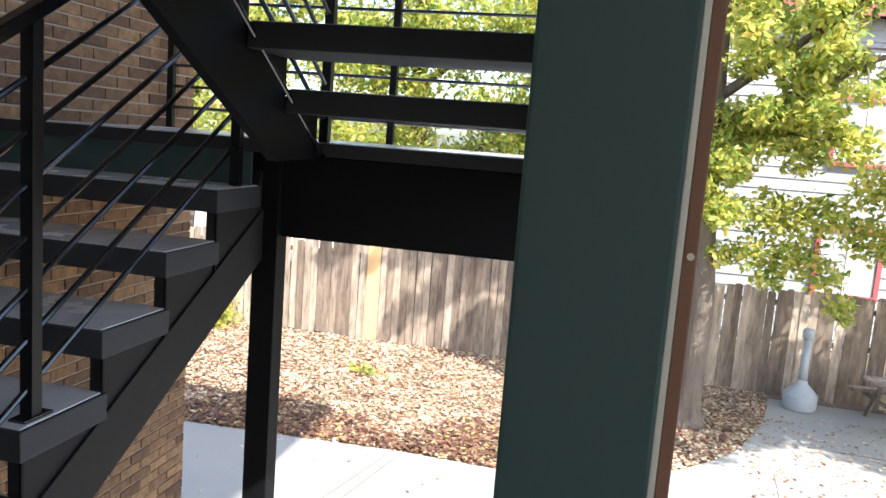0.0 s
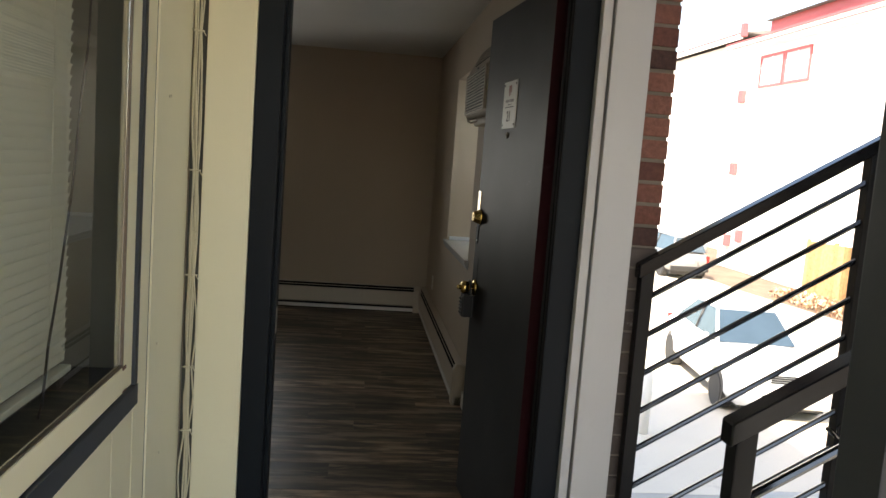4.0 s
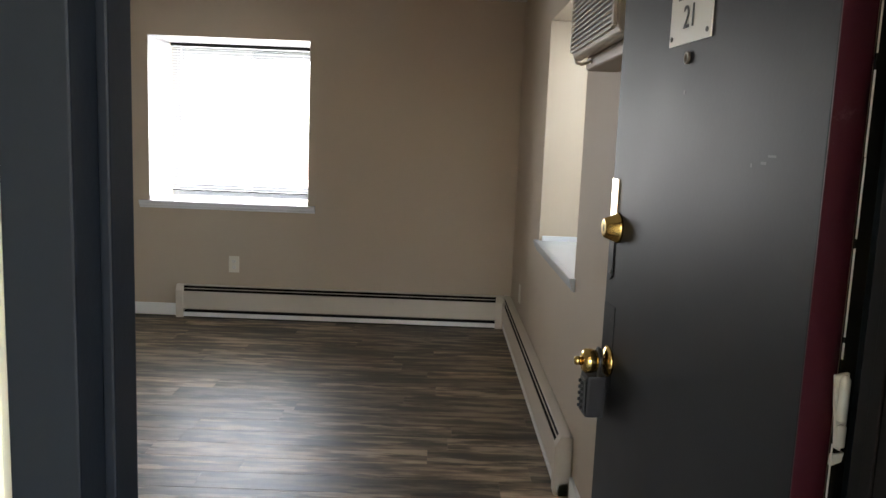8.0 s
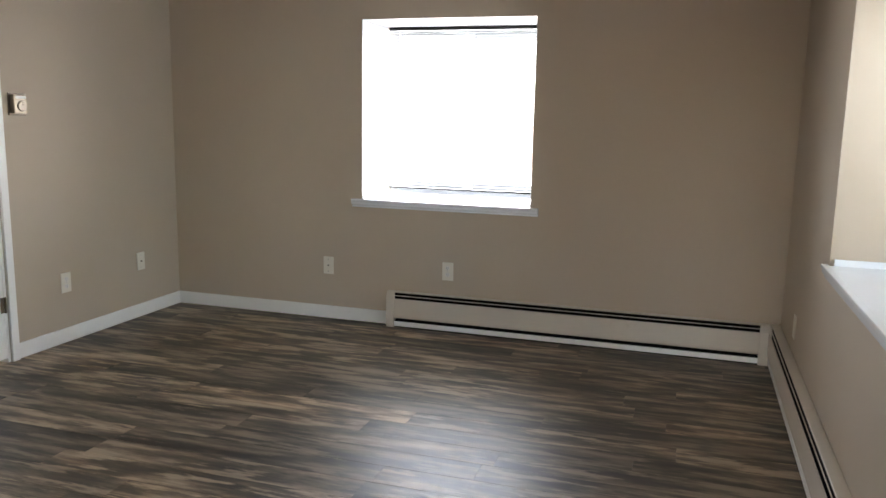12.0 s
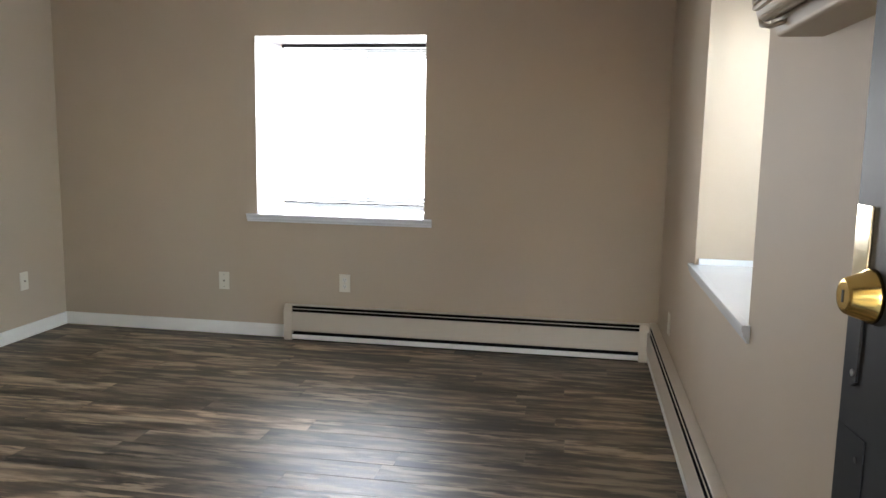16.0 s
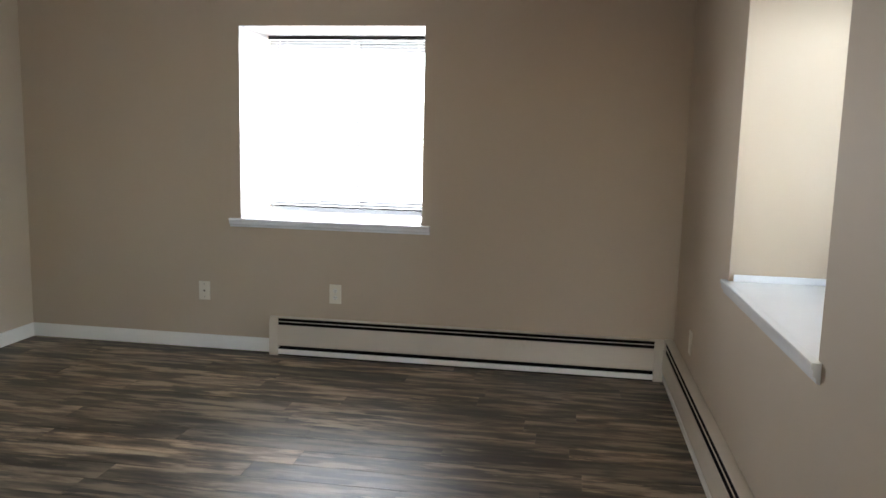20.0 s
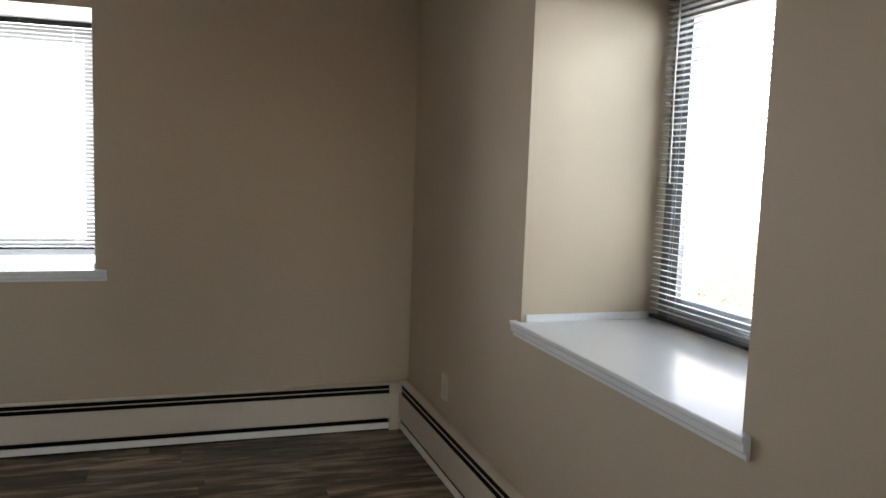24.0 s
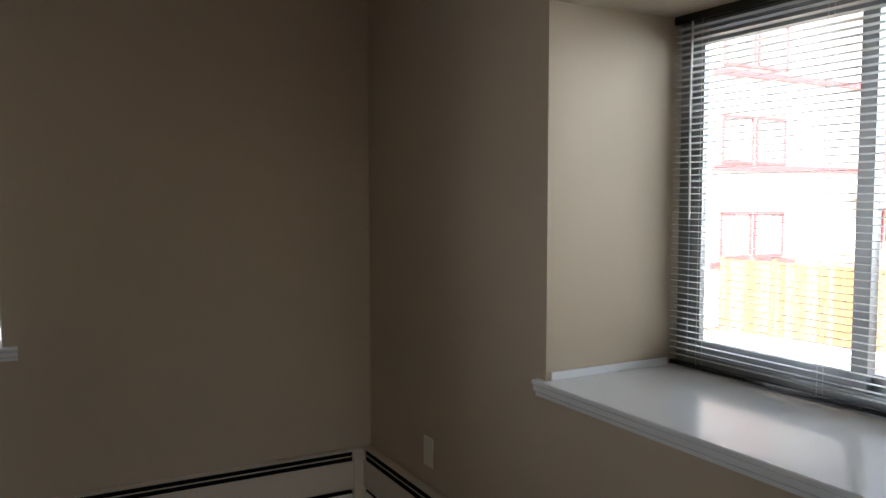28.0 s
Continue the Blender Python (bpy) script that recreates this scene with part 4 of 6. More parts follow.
# dark strips fill the panel gaps in place of the shade there
for gy in (-5.3735, -5.6335, -6.3035):
    part("panel_gap", box((SX + 0.0006, gy, 0.0), (-1.1925 if gy > -5.4 else -1.195, gy + 0.004, 2.48 if gy > -5.4 else 0.83)), SLOT, side)
for yy, zz in ((-5.240, 1.551), (-5.256, 1.549), (-5.240, 0.62), (-5.30, 0.93), (-5.24, 2.1)):
    part("nail_head", lathe([(0.004, -1.1878), (0.004, -1.1862)], "x", (0, yy, zz), 8), CABLE, side)
part("hook", tube([(-1.186, -5.255, 0.48), (-1.172, -5.255, 0.482), (-1.166, -5.262, 0.494), (-1.172, -5.268, 0.504)], 0.0022, 6), HINGE, side, "small bent wire hook", True)

cb = thing("cable_bundle", (-1.170, -5.012, 0), "bundle of thin painted cables clipped up the siding", "cables")
rnd = random.Random(3)
for k in range(6):
    off, ph = (k - 2.5) * 0.0046, rnd.uniform(0, 6)
    pts = []
    for i in range(60):
        zz = i * 0.0415
        u = min(abs(zz - q) for q in (0.36, 0.60, 0.79, 1.06, 1.36, 1.745, 2.15))
        spread = 0.55 + min(1.0, u / 0.10) * (0.55 + 0.45 * math.sin(zz * 2.3 + ph))
        pts.append((off * spread + 0.006 * math.sin(zz * 1.9) + 0.0025 * math.sin(zz * 9 + ph), -0.002 - 0.0035 * (k % 2) + 0.003 * math.sin(zz * 4 + 2 * ph), zz))
    part("cable", tube(pts, 0.0026, 6), CABLE, cb, "", True)
for z in (0.36, 0.60, 0.79, 1.06, 1.36, 1.745, 2.15):
    w = 0.006 * math.sin(z * 1.9)
    c = part("cable_tie", box((w - 0.014, -0.0105, z), (w + 0.014, 0.004, z + 0.004), 0.001), CABLE, cb)
    part("tie_tail", tube([(w + 0.012, -0.010, z + 0.003), (w + 0.022, -0.015, z - 0.012)], 0.0014, 5), CABLE, c)
    part("tie_tail", tube([(w - 0.012, -0.010, z + 0.003), (w - 0.021, -0.014, z + 0.006)], 0.0014, 5), CABLE, c)

w3 = thing("window_3", (0, 0, 0), "walkway window with cream frame, dark trim and closed blinds", "window")
tagged(w3, kind="structure")
part("outer_trim", joined(box((SX + 0.0005, -5.508, 0.883), (-1.183, -5.4835, 2.06), 0.002), box((SX + 0.0005, -7.30, 0.834), (-1.181, -5.4835, 0.882), 0.003), box((SX + 0.0005, -7.30, 2.0605), (-1.183, -5.4835, 2.112), 0.002)), SLATE, w3, "slate grey outer trim")
part("window_frame", joined(box((SX - 0.004, -5.572, 0.886), (-1.190, -5.5085, 2.0595), 0.003), box((SX - 0.004, -7.249, 0.886), (-1.190, -7.19, 2.0595), 0.003), box((SX - 0.004, -7.189, 0.886), (-1.188, -5.5725, 0.944), 0.004), box((SX - 0.004, -7.189, 2.0), (-1.190, -5.5725, 2.0595), 0.003)), CREAM, w3, "cream painted frame with rust at the corner")
part("rust_mark", box((-1.1895, -5.586, 0.938), (-1.1872, -5.560, 0.9455), 0.001), BOARD, w3)
part("rust_mark", box((-1.1881, -5.583, 0.888), (-1.1870, -5.555, 0.892), 0.0005), BOARD, w3)
part("glazing_bead", joined(box((-1.1975, -5.5765, 0.9445), (-1.1905, -5.5725, 1.9995)), box((-1.1975, -7.188, 0.9445), (-1.1905, -5.577, 0.9485))), HINGE, w3, "thin brown glazing line")
pn = part("pane", box((-1.1995, -7.187, 0.949), (-1.1965, -5.577, 1.9995)), GLASSR, w3)
pn.visible_shadow = False
part("window_sill", box((SX - 0.198, -7.248, 0.8855), (SX - 0.0045, -5.4835, 0.915), 0.003), SILLGAP, w3, "dark inner sill")
blinds((-1.288, -5.640, 2.055), -90, 1.54, 1.135, 80, "white mini blinds closed behind the walkway window", 1.20, BLINDC)
solid("hanging_cord", tube([(-1.262, -5.600, 2.0), (-1.262, -5.618, 1.72), (-1.262, -5.629, 1.62), (-1.262, -5.664, 1.51), (-1.261, -5.707, 1.325), (-1.260, -5.771, 1.146), (-1.260, -5.813, 1.046), (-1.260, -5.835, 0.95), (-1.262, -5.85, 0.919)], 0.0026, 8), DKPL, "black cord hanging inside the walkway window", "cord", "", True)

# brick end of the front wall
be = structure("brick_pier", box((0.1255, -4.982, -0.2), (0.2118, -4.80, 2.6)), MORTARD, "narrow red brick pier beside the stair opening", "brick wall")
me_a, me_b = mesh_of("brick", box((0.0, 0.0, 0.0), (0.098, 0.190, 0.056), 0.004), REDBR), mesh_of("brick", box((0.0, 0.0, 0.0), (0.098, 0.092, 0.056), 0.004), REDBR)
chipped = mesh_of("brick", box((0.0, 0.0, 0.0), (0.099, 0.190, 0.060), 0.006), CHIPD)
rnd = random.Random(8)
for k in range(38):
    z = -0.04 + k * 0.0667
    low = z < 1.21
    if k % 2 and not low:
        for y in (-4.99, -4.889):
            ob = new("brick", me_b)
            ob.parent, ob.location = be, (0.1165 + rnd.uniform(0, 0.003), y + rnd.uniform(0, 0.003), z)
    else:
        ob = new("brick", chipped if low else me_a)
        ob.parent, ob.location = be, (0.1165 + rnd.uniform(0, 0.003), -4.99 + rnd.uniform(0, 0.003), z)

# walkway slab and roof
structure("walkway", joined(box((-6.2, -9.2, -0.2), (0.10, -4.985, 0.0)), box((0.1005, -6.02, -0.2), (0.285, -5.03, 0.0))), CONC, "grey concrete walkway slab", "floor")
# unseen slab, its edge run out to x 0.34 to keep sun off the treads
structure("walkway_roof", box((-6.2, -9.2, 2.50), (0.34, -4.985, 2.70)), CEIL, "painted underside of the walkway above", "ceiling")
structure("wall_behind", box((-6.4, -9.2, -2.6), (-6.201, 0.62, 5.4)), BRICKS, "plain end wall of the block", "wall")
structure("upper_storey", box((-6.2, -4.98, 2.601), (0.65, 0.62, 5.4)), SIDING, "upper storey of the block", "wall")
structure("lower_storey", box((-6.2, -4.98, -2.6), (0.65, 0.62, -0.201)), SIDING, "lower storey of the block", "wall")
# unseen roof, kept over the stair, cut back elsewhere so sun reaches the lot
structure("roof", joined(box((-6.8, -9.4, 5.401), (4.3, -4.75, 5.6)), box((-6.8, -4.7495, 5.401), (0.8, 1.0, 5.6))), ROOF, "flat roof of the block", "roof")


# ---- staircase ----
RISE, RUN, SN, SF = 0.1995, 0.335, -6.035, -4.772
step_z = lambda k: RISE * k - 0.0315
nose = lambda k: 1.02 + RUN * (k - 3)
stair = thing("staircase", (0, 0, 0), "switchback outdoor stair with concrete treads and black steel stringers", "staircase")
lz = step_z(7)


def tread(x0, x1, y0, y1, z):
    tr = part("tread", box((x0, y0, z - 0.092), (x1, y1, z - 0.004), 0.006), TREADF, stair, "dark painted tread pan")
    part("tread_top", box((x0 + 0.012, y0 + 0.012, z - 0.012), (x1 - 0.004, y1 - 0.012, z), 0.003), TREAD, tr, "speckled grey concrete tread")


for k in range(1, 7):
    tread(nose(k), nose(k) + RUN + 0.03, SN, SF, step_z(k))
tooth = []
for k in range(1, 7):
    tooth += [(nose(k) + 0.012, step_z(k) - 0.03), (nose(k + 1) + 0.012, step_z(k) - 0.03)]
beam_low = lambda x: 0.245 + 0.540 * (x - 1.34)
seam = lambda x: beam_low(x) + 0.222
saw1 = [(nose(1) + 0.012, -0.2)] + tooth + [(2.47, lz - 0.10), (2.47, beam_low(2.47)), (0.52, -0.2)]
part("stringer", prism(saw1, "y", SN + 0.016, SN + 0.050), GUSSET, stair, "dark steel sawtooth gusset plates")
part("stringer_beam", prism([(0.52, -0.2), (2.47, beam_low(2.47)), (2.47, seam(2.47)), (0.52, seam(0.52))], "y", SN + 0.005, SN + 0.0155, b=0.002), GUSSET, stair, "dark steel diagonal beam")
for k in range(3, 7):
    part("joint_plate", box((nose(k) + 0.012, SN + 0.006, seam(nose(k)) + 0.004), (nose(k) + 0.022, SN + 0.0155, step_z(k) - 0.094), 0.001), STRING, stair)
part("stringer", prism(saw1, "y", SF - 0.012, SF - 0.002), STRING, stair)
part("riser", box((2.355, SN + 0.03, step_z(6) - 0.002), (2.37, SF, lz - 0.061), 0.002), GREEN, stair, "slate green riser board")
part("landing", joined(box((2.345, SN, lz - 0.06), (3.69, SF, lz - 0.004), 0.006), box((2.475, -7.45, lz - 0.06), (3.69, SN - 0.0005, lz - 0.004), 0.006)), TREADF, stair, "dark painted landing pan")
part("landing_top", joined(box((2.36, SN, lz - 0.012), (3.68, SF - 0.012, lz), 0.003), box((2.485, -7.435, lz - 0.012), (3.68, SN - 0.0005, lz), 0.003)), TREAD, stair, "grey concrete landing")
part("landing_beam", box((2.475, -7.45, 0.945), (2.53, -6.10, lz - 0.062), 0.004), STRING, stair, "black steel landing beam")
part("landing_beam", box((3.64, -7.45, 1.05), (3.69, SF, lz - 0.062), 0.004), STRING, stair)
part("support_post", box((2.44, -6.098, GZ), (2.545, -5.985, lz - 0.062), 0.006), STRING, stair, "black square steel post")

X2, RUN2 = 2.47, 0.335
for k in range(1, 7):
    tread(X2 - RUN2 * k, X2 - RUN2 * (k - 1) + 0.03, -7.42, -6.245, lz + RISE * k)
top = []
for k in range(1, 7):
    top += [(X2 - RUN2 * (k - 1), lz + RISE * k - 0.03), (X2 - RUN2 * k, lz + RISE * k - 0.03)]
low = lambda x: 1.794 - 0.526 * (x - 1.116)
saw2 = [(2.08, low(2.08)), (X2, lz - 0.07)] + [(X2, top[0][1])] + top[1:] + [(0.35, 2.60), (0.12, 2.60), (0.12, low(0.12)), (1.116, low(1.116))]
part("stringer", prism(saw2, "y", -6.243, -6.205), STRING, stair, "black steel sawtooth stringer")
part("stringer", prism(saw2, "y", -7.46, -7.422), STRING, stair)


def railing(par, p0, p1, n, gap, first, posts, y, base):
    """A sloping steel rail: top bar from p0 to p1 (x, z), n rods below it, posts at x values down to base(x)."""
    sl = (p1[1] - p0[1]) / (p1[0] - p0[0])
    zat = lambda x: p0[1] + sl * (x - p0[0])
    part("top_rail", prism([(p0[0] - 0.012, zat(p0[0] - 0.012)), (p1[0], zat(p1[0])), (p1[0], zat(p1[0]) - 0.045), (p0[0] - 0.012, zat(p0[0] - 0.012) - 0.045)], "y", y - 0.022, y + 0.022, b=0.003), RAILH, par, "black painted steel handrail")
    for x in posts:
        part("post", box((x - 0.02, y - 0.02, base(x)), (x + 0.02, y + 0.02, zat(x) - 0.03), 0.003), RAILP, par)
    for k in range(n):
        za = zat(p0[0]) - first - gap * k
        part("rod", tube([(p0[0], y, za), (p1[0], y, za + sl * (p1[0] - p0[0]))], 0.0092, 8), RAIL, par)


rail_1 = thing("stair_railing", (0, 0, 0), "black steel stair railing with sloping parallel rods", "railing", "stair railings")
railing(rail_1, (-0.004, 1.018), (2.29, 1.018 + 0.594 * 2.294), 7, 0.1407, 0.179, (0.016, 1.118, 2.262), -5.985, lambda x: 0.0 if x < 0.2 else step_z(3) if x < 2 else step_z(6))
part("post_foot", box((1.063, -6.013, step_z(3)), (1.173, -5.958, step_z(3) + 0.008), 0.002), RAIL, rail_1)
rail_2 = thing("stair_railing", (0, 0, 0), "black steel railing across the stair opening in the brick", "railing", "stair railings")
railing(rail_2, (0.165, 1.181), (0.900, 1.624), 9, 0.122, 0.128, (0.182, 0.872), -5.008, lambda x: -0.2 if x < 0.5 else step_z(2))
part("bracket", tube([(0.872, -5.022, 0.70), (0.837, -5.062, 0.67), (0.797, -5.072, 0.70)], 0.009, 8), RAIL, rail_2)
part("wall_bracket", prism([(0.893, -5.022), (0.893, -4.99), (1.21, -4.765), (1.235, -4.765)], "z", 1.530, 1.560), RAIL, rail_2)
rail_3 = thing("stair_railing", (0, 0, 0), "black steel railing of the upper stair flight", "railing", "stair railings")
railing(rail_3, (2.50, lz + 0.95), (0.14, lz + 0.95 + 0.5955 * 2.36), 7, 0.143, 0.163, (2.48, 1.3), -6.275, lambda x: lz if x > 2 else low(x) + 0.3)


def level_rail(name, label, axis, c, u0, u1, ztop, zbase, gap, n, posts):
    t = thing(name, (0, 0, 0), label, "railing", "level railings")
    def at(u, w, z):
        return (c + w, u, z) if axis == "y" else (u, c + w, z)
    part("top_rail", box(at(u0, -0.022, ztop - 0.04), at(u1, 0.022, ztop), 0.003), RAILH, t)
    for u in posts:
        part("post", box(at(u - 0.02, -0.02, zbase), at(u + 0.02, 0.02, ztop - 0.041), 0.003), RAILP, t)
    for k in range(n):
        z = zbase + gap * (k + 1)
        part("rod", tube([at(u0, 0, z), at(u1, 0, z)], 0.0092, 8), RAIL, t)


level_rail("landing_railing", "black steel railing along the far edge of the stair landing", "y", 3.655, -7.42, -4.80, lz + 1.0, lz, 0.124, 7, (-4.82, -6.215, -7.40))
level_rail("landing_railing", "black steel railing at the side of the stair landing", "x", -7.41, 2.55, 3.63, lz + 1.0, lz, 0.124, 7, (2.60, 3.26))
level_rail("walkway_guard", "black steel guard rail along the walkway edge", "y", 0.085, -7.418, -6.345, 0.935, 0.0, 0.1225, 6, (-6.368,))
level_rail("walkway_guard", "black steel guard rail beyond the green column", "y", 0.085, -9.1, -7.60, 0.935, 0.0, 0.1225, 6, (-8.2, -9.05))

solid("steel_post", joined(box((0.028, -6.338, 0.0), (0.113, -6.238, 2.4995), 0.004), box((0.016, -6.3438, 0.0), (0.125, -6.230, 0.012), 0.002)), POSTP, "dark painted steel post at the head of the stair", "post")
col = thing("column", (0, 0, 0), "wide slate green painted wooden column at the walkway edge", "column")
part("shaft", box((0.03, -7.562, 0.0), (0.17, -7.420, 2.4995), 0.004), GREEN, col, "slate green painted shaft")
part("caulk_line", box((0.034, -7.5685, 0.0), (0.060, -7.5622, 2.499), 0.001), CAULK, col, "pale caulk line")
part("edge_board", box((0.036, -7.5815, 0.0), (0.16, -7.569, 2.499), 0.002), BOARD, col, "weathered red-brown board")
for k in range(9):
    part("nail", lathe([(0.0035, 0.0345), (0.0035, 0.0362)], "x", (0, -7.5755, 0.25 + 0.27 * k), 8), STEEL, col)

# ---- ground ----
structure("ground", box((-400, -400, GZ - 0.3), (400, 400, GZ - 0.03)), SOIL, "leaf-covered soil and yard ground", "ground")
edge = [(8.50, 2.0), (8.52, -2.2), (8.58, -3.54), (8.68, -5.07), (8.62, -6.44), (8.85, -7.7), (9.52, -8.66), (10.05, -9.15), (10.52, -9.49), (11.3, -9.83), (12.13, -10.13), (12.8, -10.3), (13.43, -10.40), (13.3, -20.0)]
structure("pavement", prism([(0.7, -20.0), (0.7, 2.0)] + edge, "z", GZ - 0.06, GZ), CONC, "pale concrete patio with a curved edge", "pavement")
for a, b in (((4.2, -4.05), (8.66, -5.04)), ((4.3, -4.35), (8.68, -5.17)), ((6.2, -4.6), (6.0, -9.5)), ((6.0, -9.5), (9.9, -9.9)), ((11.2, -10.2), (10.9, -14.0))):
    d = (Vector(b) - Vector(a)).normalized().orthogonal() * 0.006
    solid("slab_joint", prism([(a[0] + d.x, a[1] + d.y), (b[0] + d.x, b[1] + d.y), (b[0] - d.x, b[1] - d.y), (a[0] - d.x, a[1] - d.y)], "z", GZ - 0.004, GZ + 0.0015), SOIL, "dark joint between the concrete slabs", "joint")["kind"] = "structure"
structure("parking_lot", prism([(0.7, 2.01), (13.6, 2.01), (15.2, 9.0), (14.6, 14.0), (13.9, 20.5), (14.2, 60.0), (-30.0, 60.0), (-30.0, 0.7), (0.69, 0.7)], "z", GZ - 0.06, GZ), LOT, "bright worn concrete parking lot", "road")
structure("side_lot", prism([(13.61, 2.01), (40.0, 2.01), (40.0, 13.0), (14.7, 13.0), (15.21, 9.0)], "z", GZ - 0.06, GZ - 0.002), LOT, "pale dry strip beside the lot", "ground")


def inside(px, py):
    c = np.zeros(len(px), bool)
    q = [(8.5, 3.0)] + edge[1:-1] + [(13.75, -10.42), (13.75, 3.0)]
    j = len(q) - 1
    for i in range(len(q)):
        (xi, yi), (xj, yj) = q[i], q[j]
        c ^= ((yi > py) != (yj > py)) & (px < (xj - xi) * (py - yi) / (yj - yi + 1e-12) + xi)
        j = i
    return c


def leaves_mesh(name, centres, size, flat, rng, material):
    """Many small pointed leaves, folded along the middle, as one mesh."""
    n = len(centres)
    shape = np.array([(-0.5, 0, 0), (-0.1, 0.30, 0.06), (0.25, 0.20, 0.03), (0.55, 0, -0.04), (0.25, -0.20, 0.03), (-0.1, -0.30, 0.06)])
    a, b, g = rng.uniform(0, 2 * np.pi, n), rng.normal(0, flat, n), rng.normal(0, flat, n)
    ca, sa, cb_, sb, cg, sg = np.cos(a), np.sin(a), np.cos(b), np.sin(b), np.cos(g), np.sin(g)
    R = np.empty((n, 3, 3))
    R[:, 0, 0], R[:, 0, 1], R[:, 0, 2] = ca * cb_, ca * sb * sg - sa * cg, ca * sb * cg + sa * sg
    R[:, 1, 0], R[:, 1, 1], R[:, 1, 2] = sa * cb_, sa * sb * sg + ca * cg, sa * sb * cg - ca * sg
    R[:, 2, 0], R[:, 2, 1], R[:, 2, 2] = -sb, cb_ * sg, cb_ * cg
    s_ = size * rng.uniform(0.6, 1.25, n)
    v = np.einsum("nij,kj->nki", R, shape) * s_[:, None, None] + centres[:, None, :]
    base = np.arange(n)[:, None] * 6
    f = np.concatenate([base + np.array([0, 1, 2, 3])[None], base + np.array([0, 3, 4, 5])[None]], 0)
    me = bpy.data.meshes.new(name)
    me.vertices.add(n * 6)
    me.vertices.foreach_set("co", v.reshape(-1))
    me.loops.add(len(f) * 4)
    me.loops.foreach_set("vertex_index", f.reshape(-1))
    me.polygons.add(len(f))
    me.polygons.foreach_set("loop_start", np.arange(len(f)) * 4)
    me.update(calc_edges=True)
    me.materials.append(material)
    return me


rng = np.random.default_rng(4)
px, py = rng.uniform(8.3, 14, 150000), rng.uniform(-11, 3, 150000)
keep = inside(px, py)
dens = np.array([noise.noise(Vector((x * 0.35, y * 0.35, 1.0))) for x, y in zip(px, py)])
keep &= (dens > -0.35) | (rng.uniform(0, 1, len(px)) < 0.45)
pts = np.stack([px[keep], py[keep], np.full(keep.sum(), GZ - 0.02) + rng.uniform(0, 0.05, keep.sum())], 1)
tagged(new("fallen_leaves", leaves_mesh("fallen_leaves", pts, 0.072, 0.22, rng, LITTER)), "brown and yellow fallen leaves covering the bed", "leaves", "", "stuff")
# band of darker red-brown leaves beside the patio edge
px, py = rng.uniform(8.3, 14, 90000), rng.uniform(-8.5, 3, 90000)
wide = 1.25 + 0.45 * np.sin(py * 1.7) + 0.25 * np.sin(py * 4.1) - 0.28 * np.clip(py + 2.5, 0, 4)
keep = inside(px, py) & ~inside(px - wide * np.sqrt(rng.uniform(0, 1, len(px))), py) & (rng.uniform(0, 1, len(px)) < 0.85)
pts = np.stack([px[keep], py[keep], np.full(keep.sum(), GZ + 0.008) + rng.uniform(0, 0.04, keep.sum())], 1)
tagged(new("leaf_drift", leaves_mesh("leaf_drift", pts, 0.085, 0.25, rng, REDLEAF)), "darker red-brown leaves in a band along the patio edge", "leaves", "", "stuff")
px, py = rng.uniform(4, 12.6, 9000), rng.uniform(-16, 1.5, 9000)
keep = ~inside(px, py) & ((py < -9.5) & (rng.uniform(0, 1, 9000) < 0.9) | (rng.uniform(0, 1, 9000) < 0.06))
pts = np.stack([px[keep], py[keep], np.full(keep.sum(), GZ + 0.008)], 1)
tagged(new("scattered_leaves", leaves_mesh("scattered_leaves", pts, 0.07, 0.2, rng, LITTER)), "dry leaves scattered on the concrete patio", "leaves", "", "stuff")
pts = np.array([(11.64, -3.61, GZ)]) + rng.normal(0, 1, (60, 3)) * np.array([0.16, 0.16, 0.02]) + np.array([0, 0, 0.08])
tagged(new("weed", leaves_mesh("weed", pts, 0.10, 0.7, rng, LEAF)), "small green weed among the leaves", "plant", "", "stuff")
pts = np.array([(13.2, 0.0, GZ + 0.30)]) + rng.normal(0, 1, (900, 3)) * np.array([0.22, 0.22, 0.20])
tagged(new("shrub", leaves_mesh("shrub", pts, 0.10, 0.8, rng, LEAF)), "low green shrub by the fence", "plant", "", "stuff")

# ---- yard fence ----
fence = thing("fence", (0, 0, GZ), "tall weathered grey wooden board fence round the yard", "fence")
rnd = random.Random(21)
fx = lambda y: 13.80 + 0.012 * (y + 2.0)
yaw = math.degrees(math.atan(-0.012))
boards = {}
y = 2.6
while y > -17.5:
    w = rnd.choice((0.135, 0.138, 0.14))
    h = rnd.choice((1.86, 1.88, 1.90, 1.92))
    if (w, h) not in boards:
        boards[w, h] = mesh_of("board", prism([(0, 0), (w, 0), (w, h - 0.03), (w - 0.03, h), (0.03, h), (0, h - 0.03)], "x", 0.0, 0.017, b=0.002), FENCEW)
    fresh = -3.08 < y < -2.78
    me = boards[w, h] if not fresh else boards.setdefault("fresh", mesh_of("board", prism([(0, 0), (0.138, 0), (0.138, 1.88), (0, 1.88)], "x", 0.0, 0.017, b=0.002), FENCEN))
    ob = new("board", me)
    ob.parent = fence
    ob.matrix_basis = pose(fx(y) + rnd.uniform(-0.012, 0.012), y - w, rnd.uniform(-0.02, 0.02), rnd.uniform(-0.6, 0.6), rnd.uniform(-0.8, 0.8), yaw)
    y -= w + rnd.choice((0.004, 0.006, 0.012))
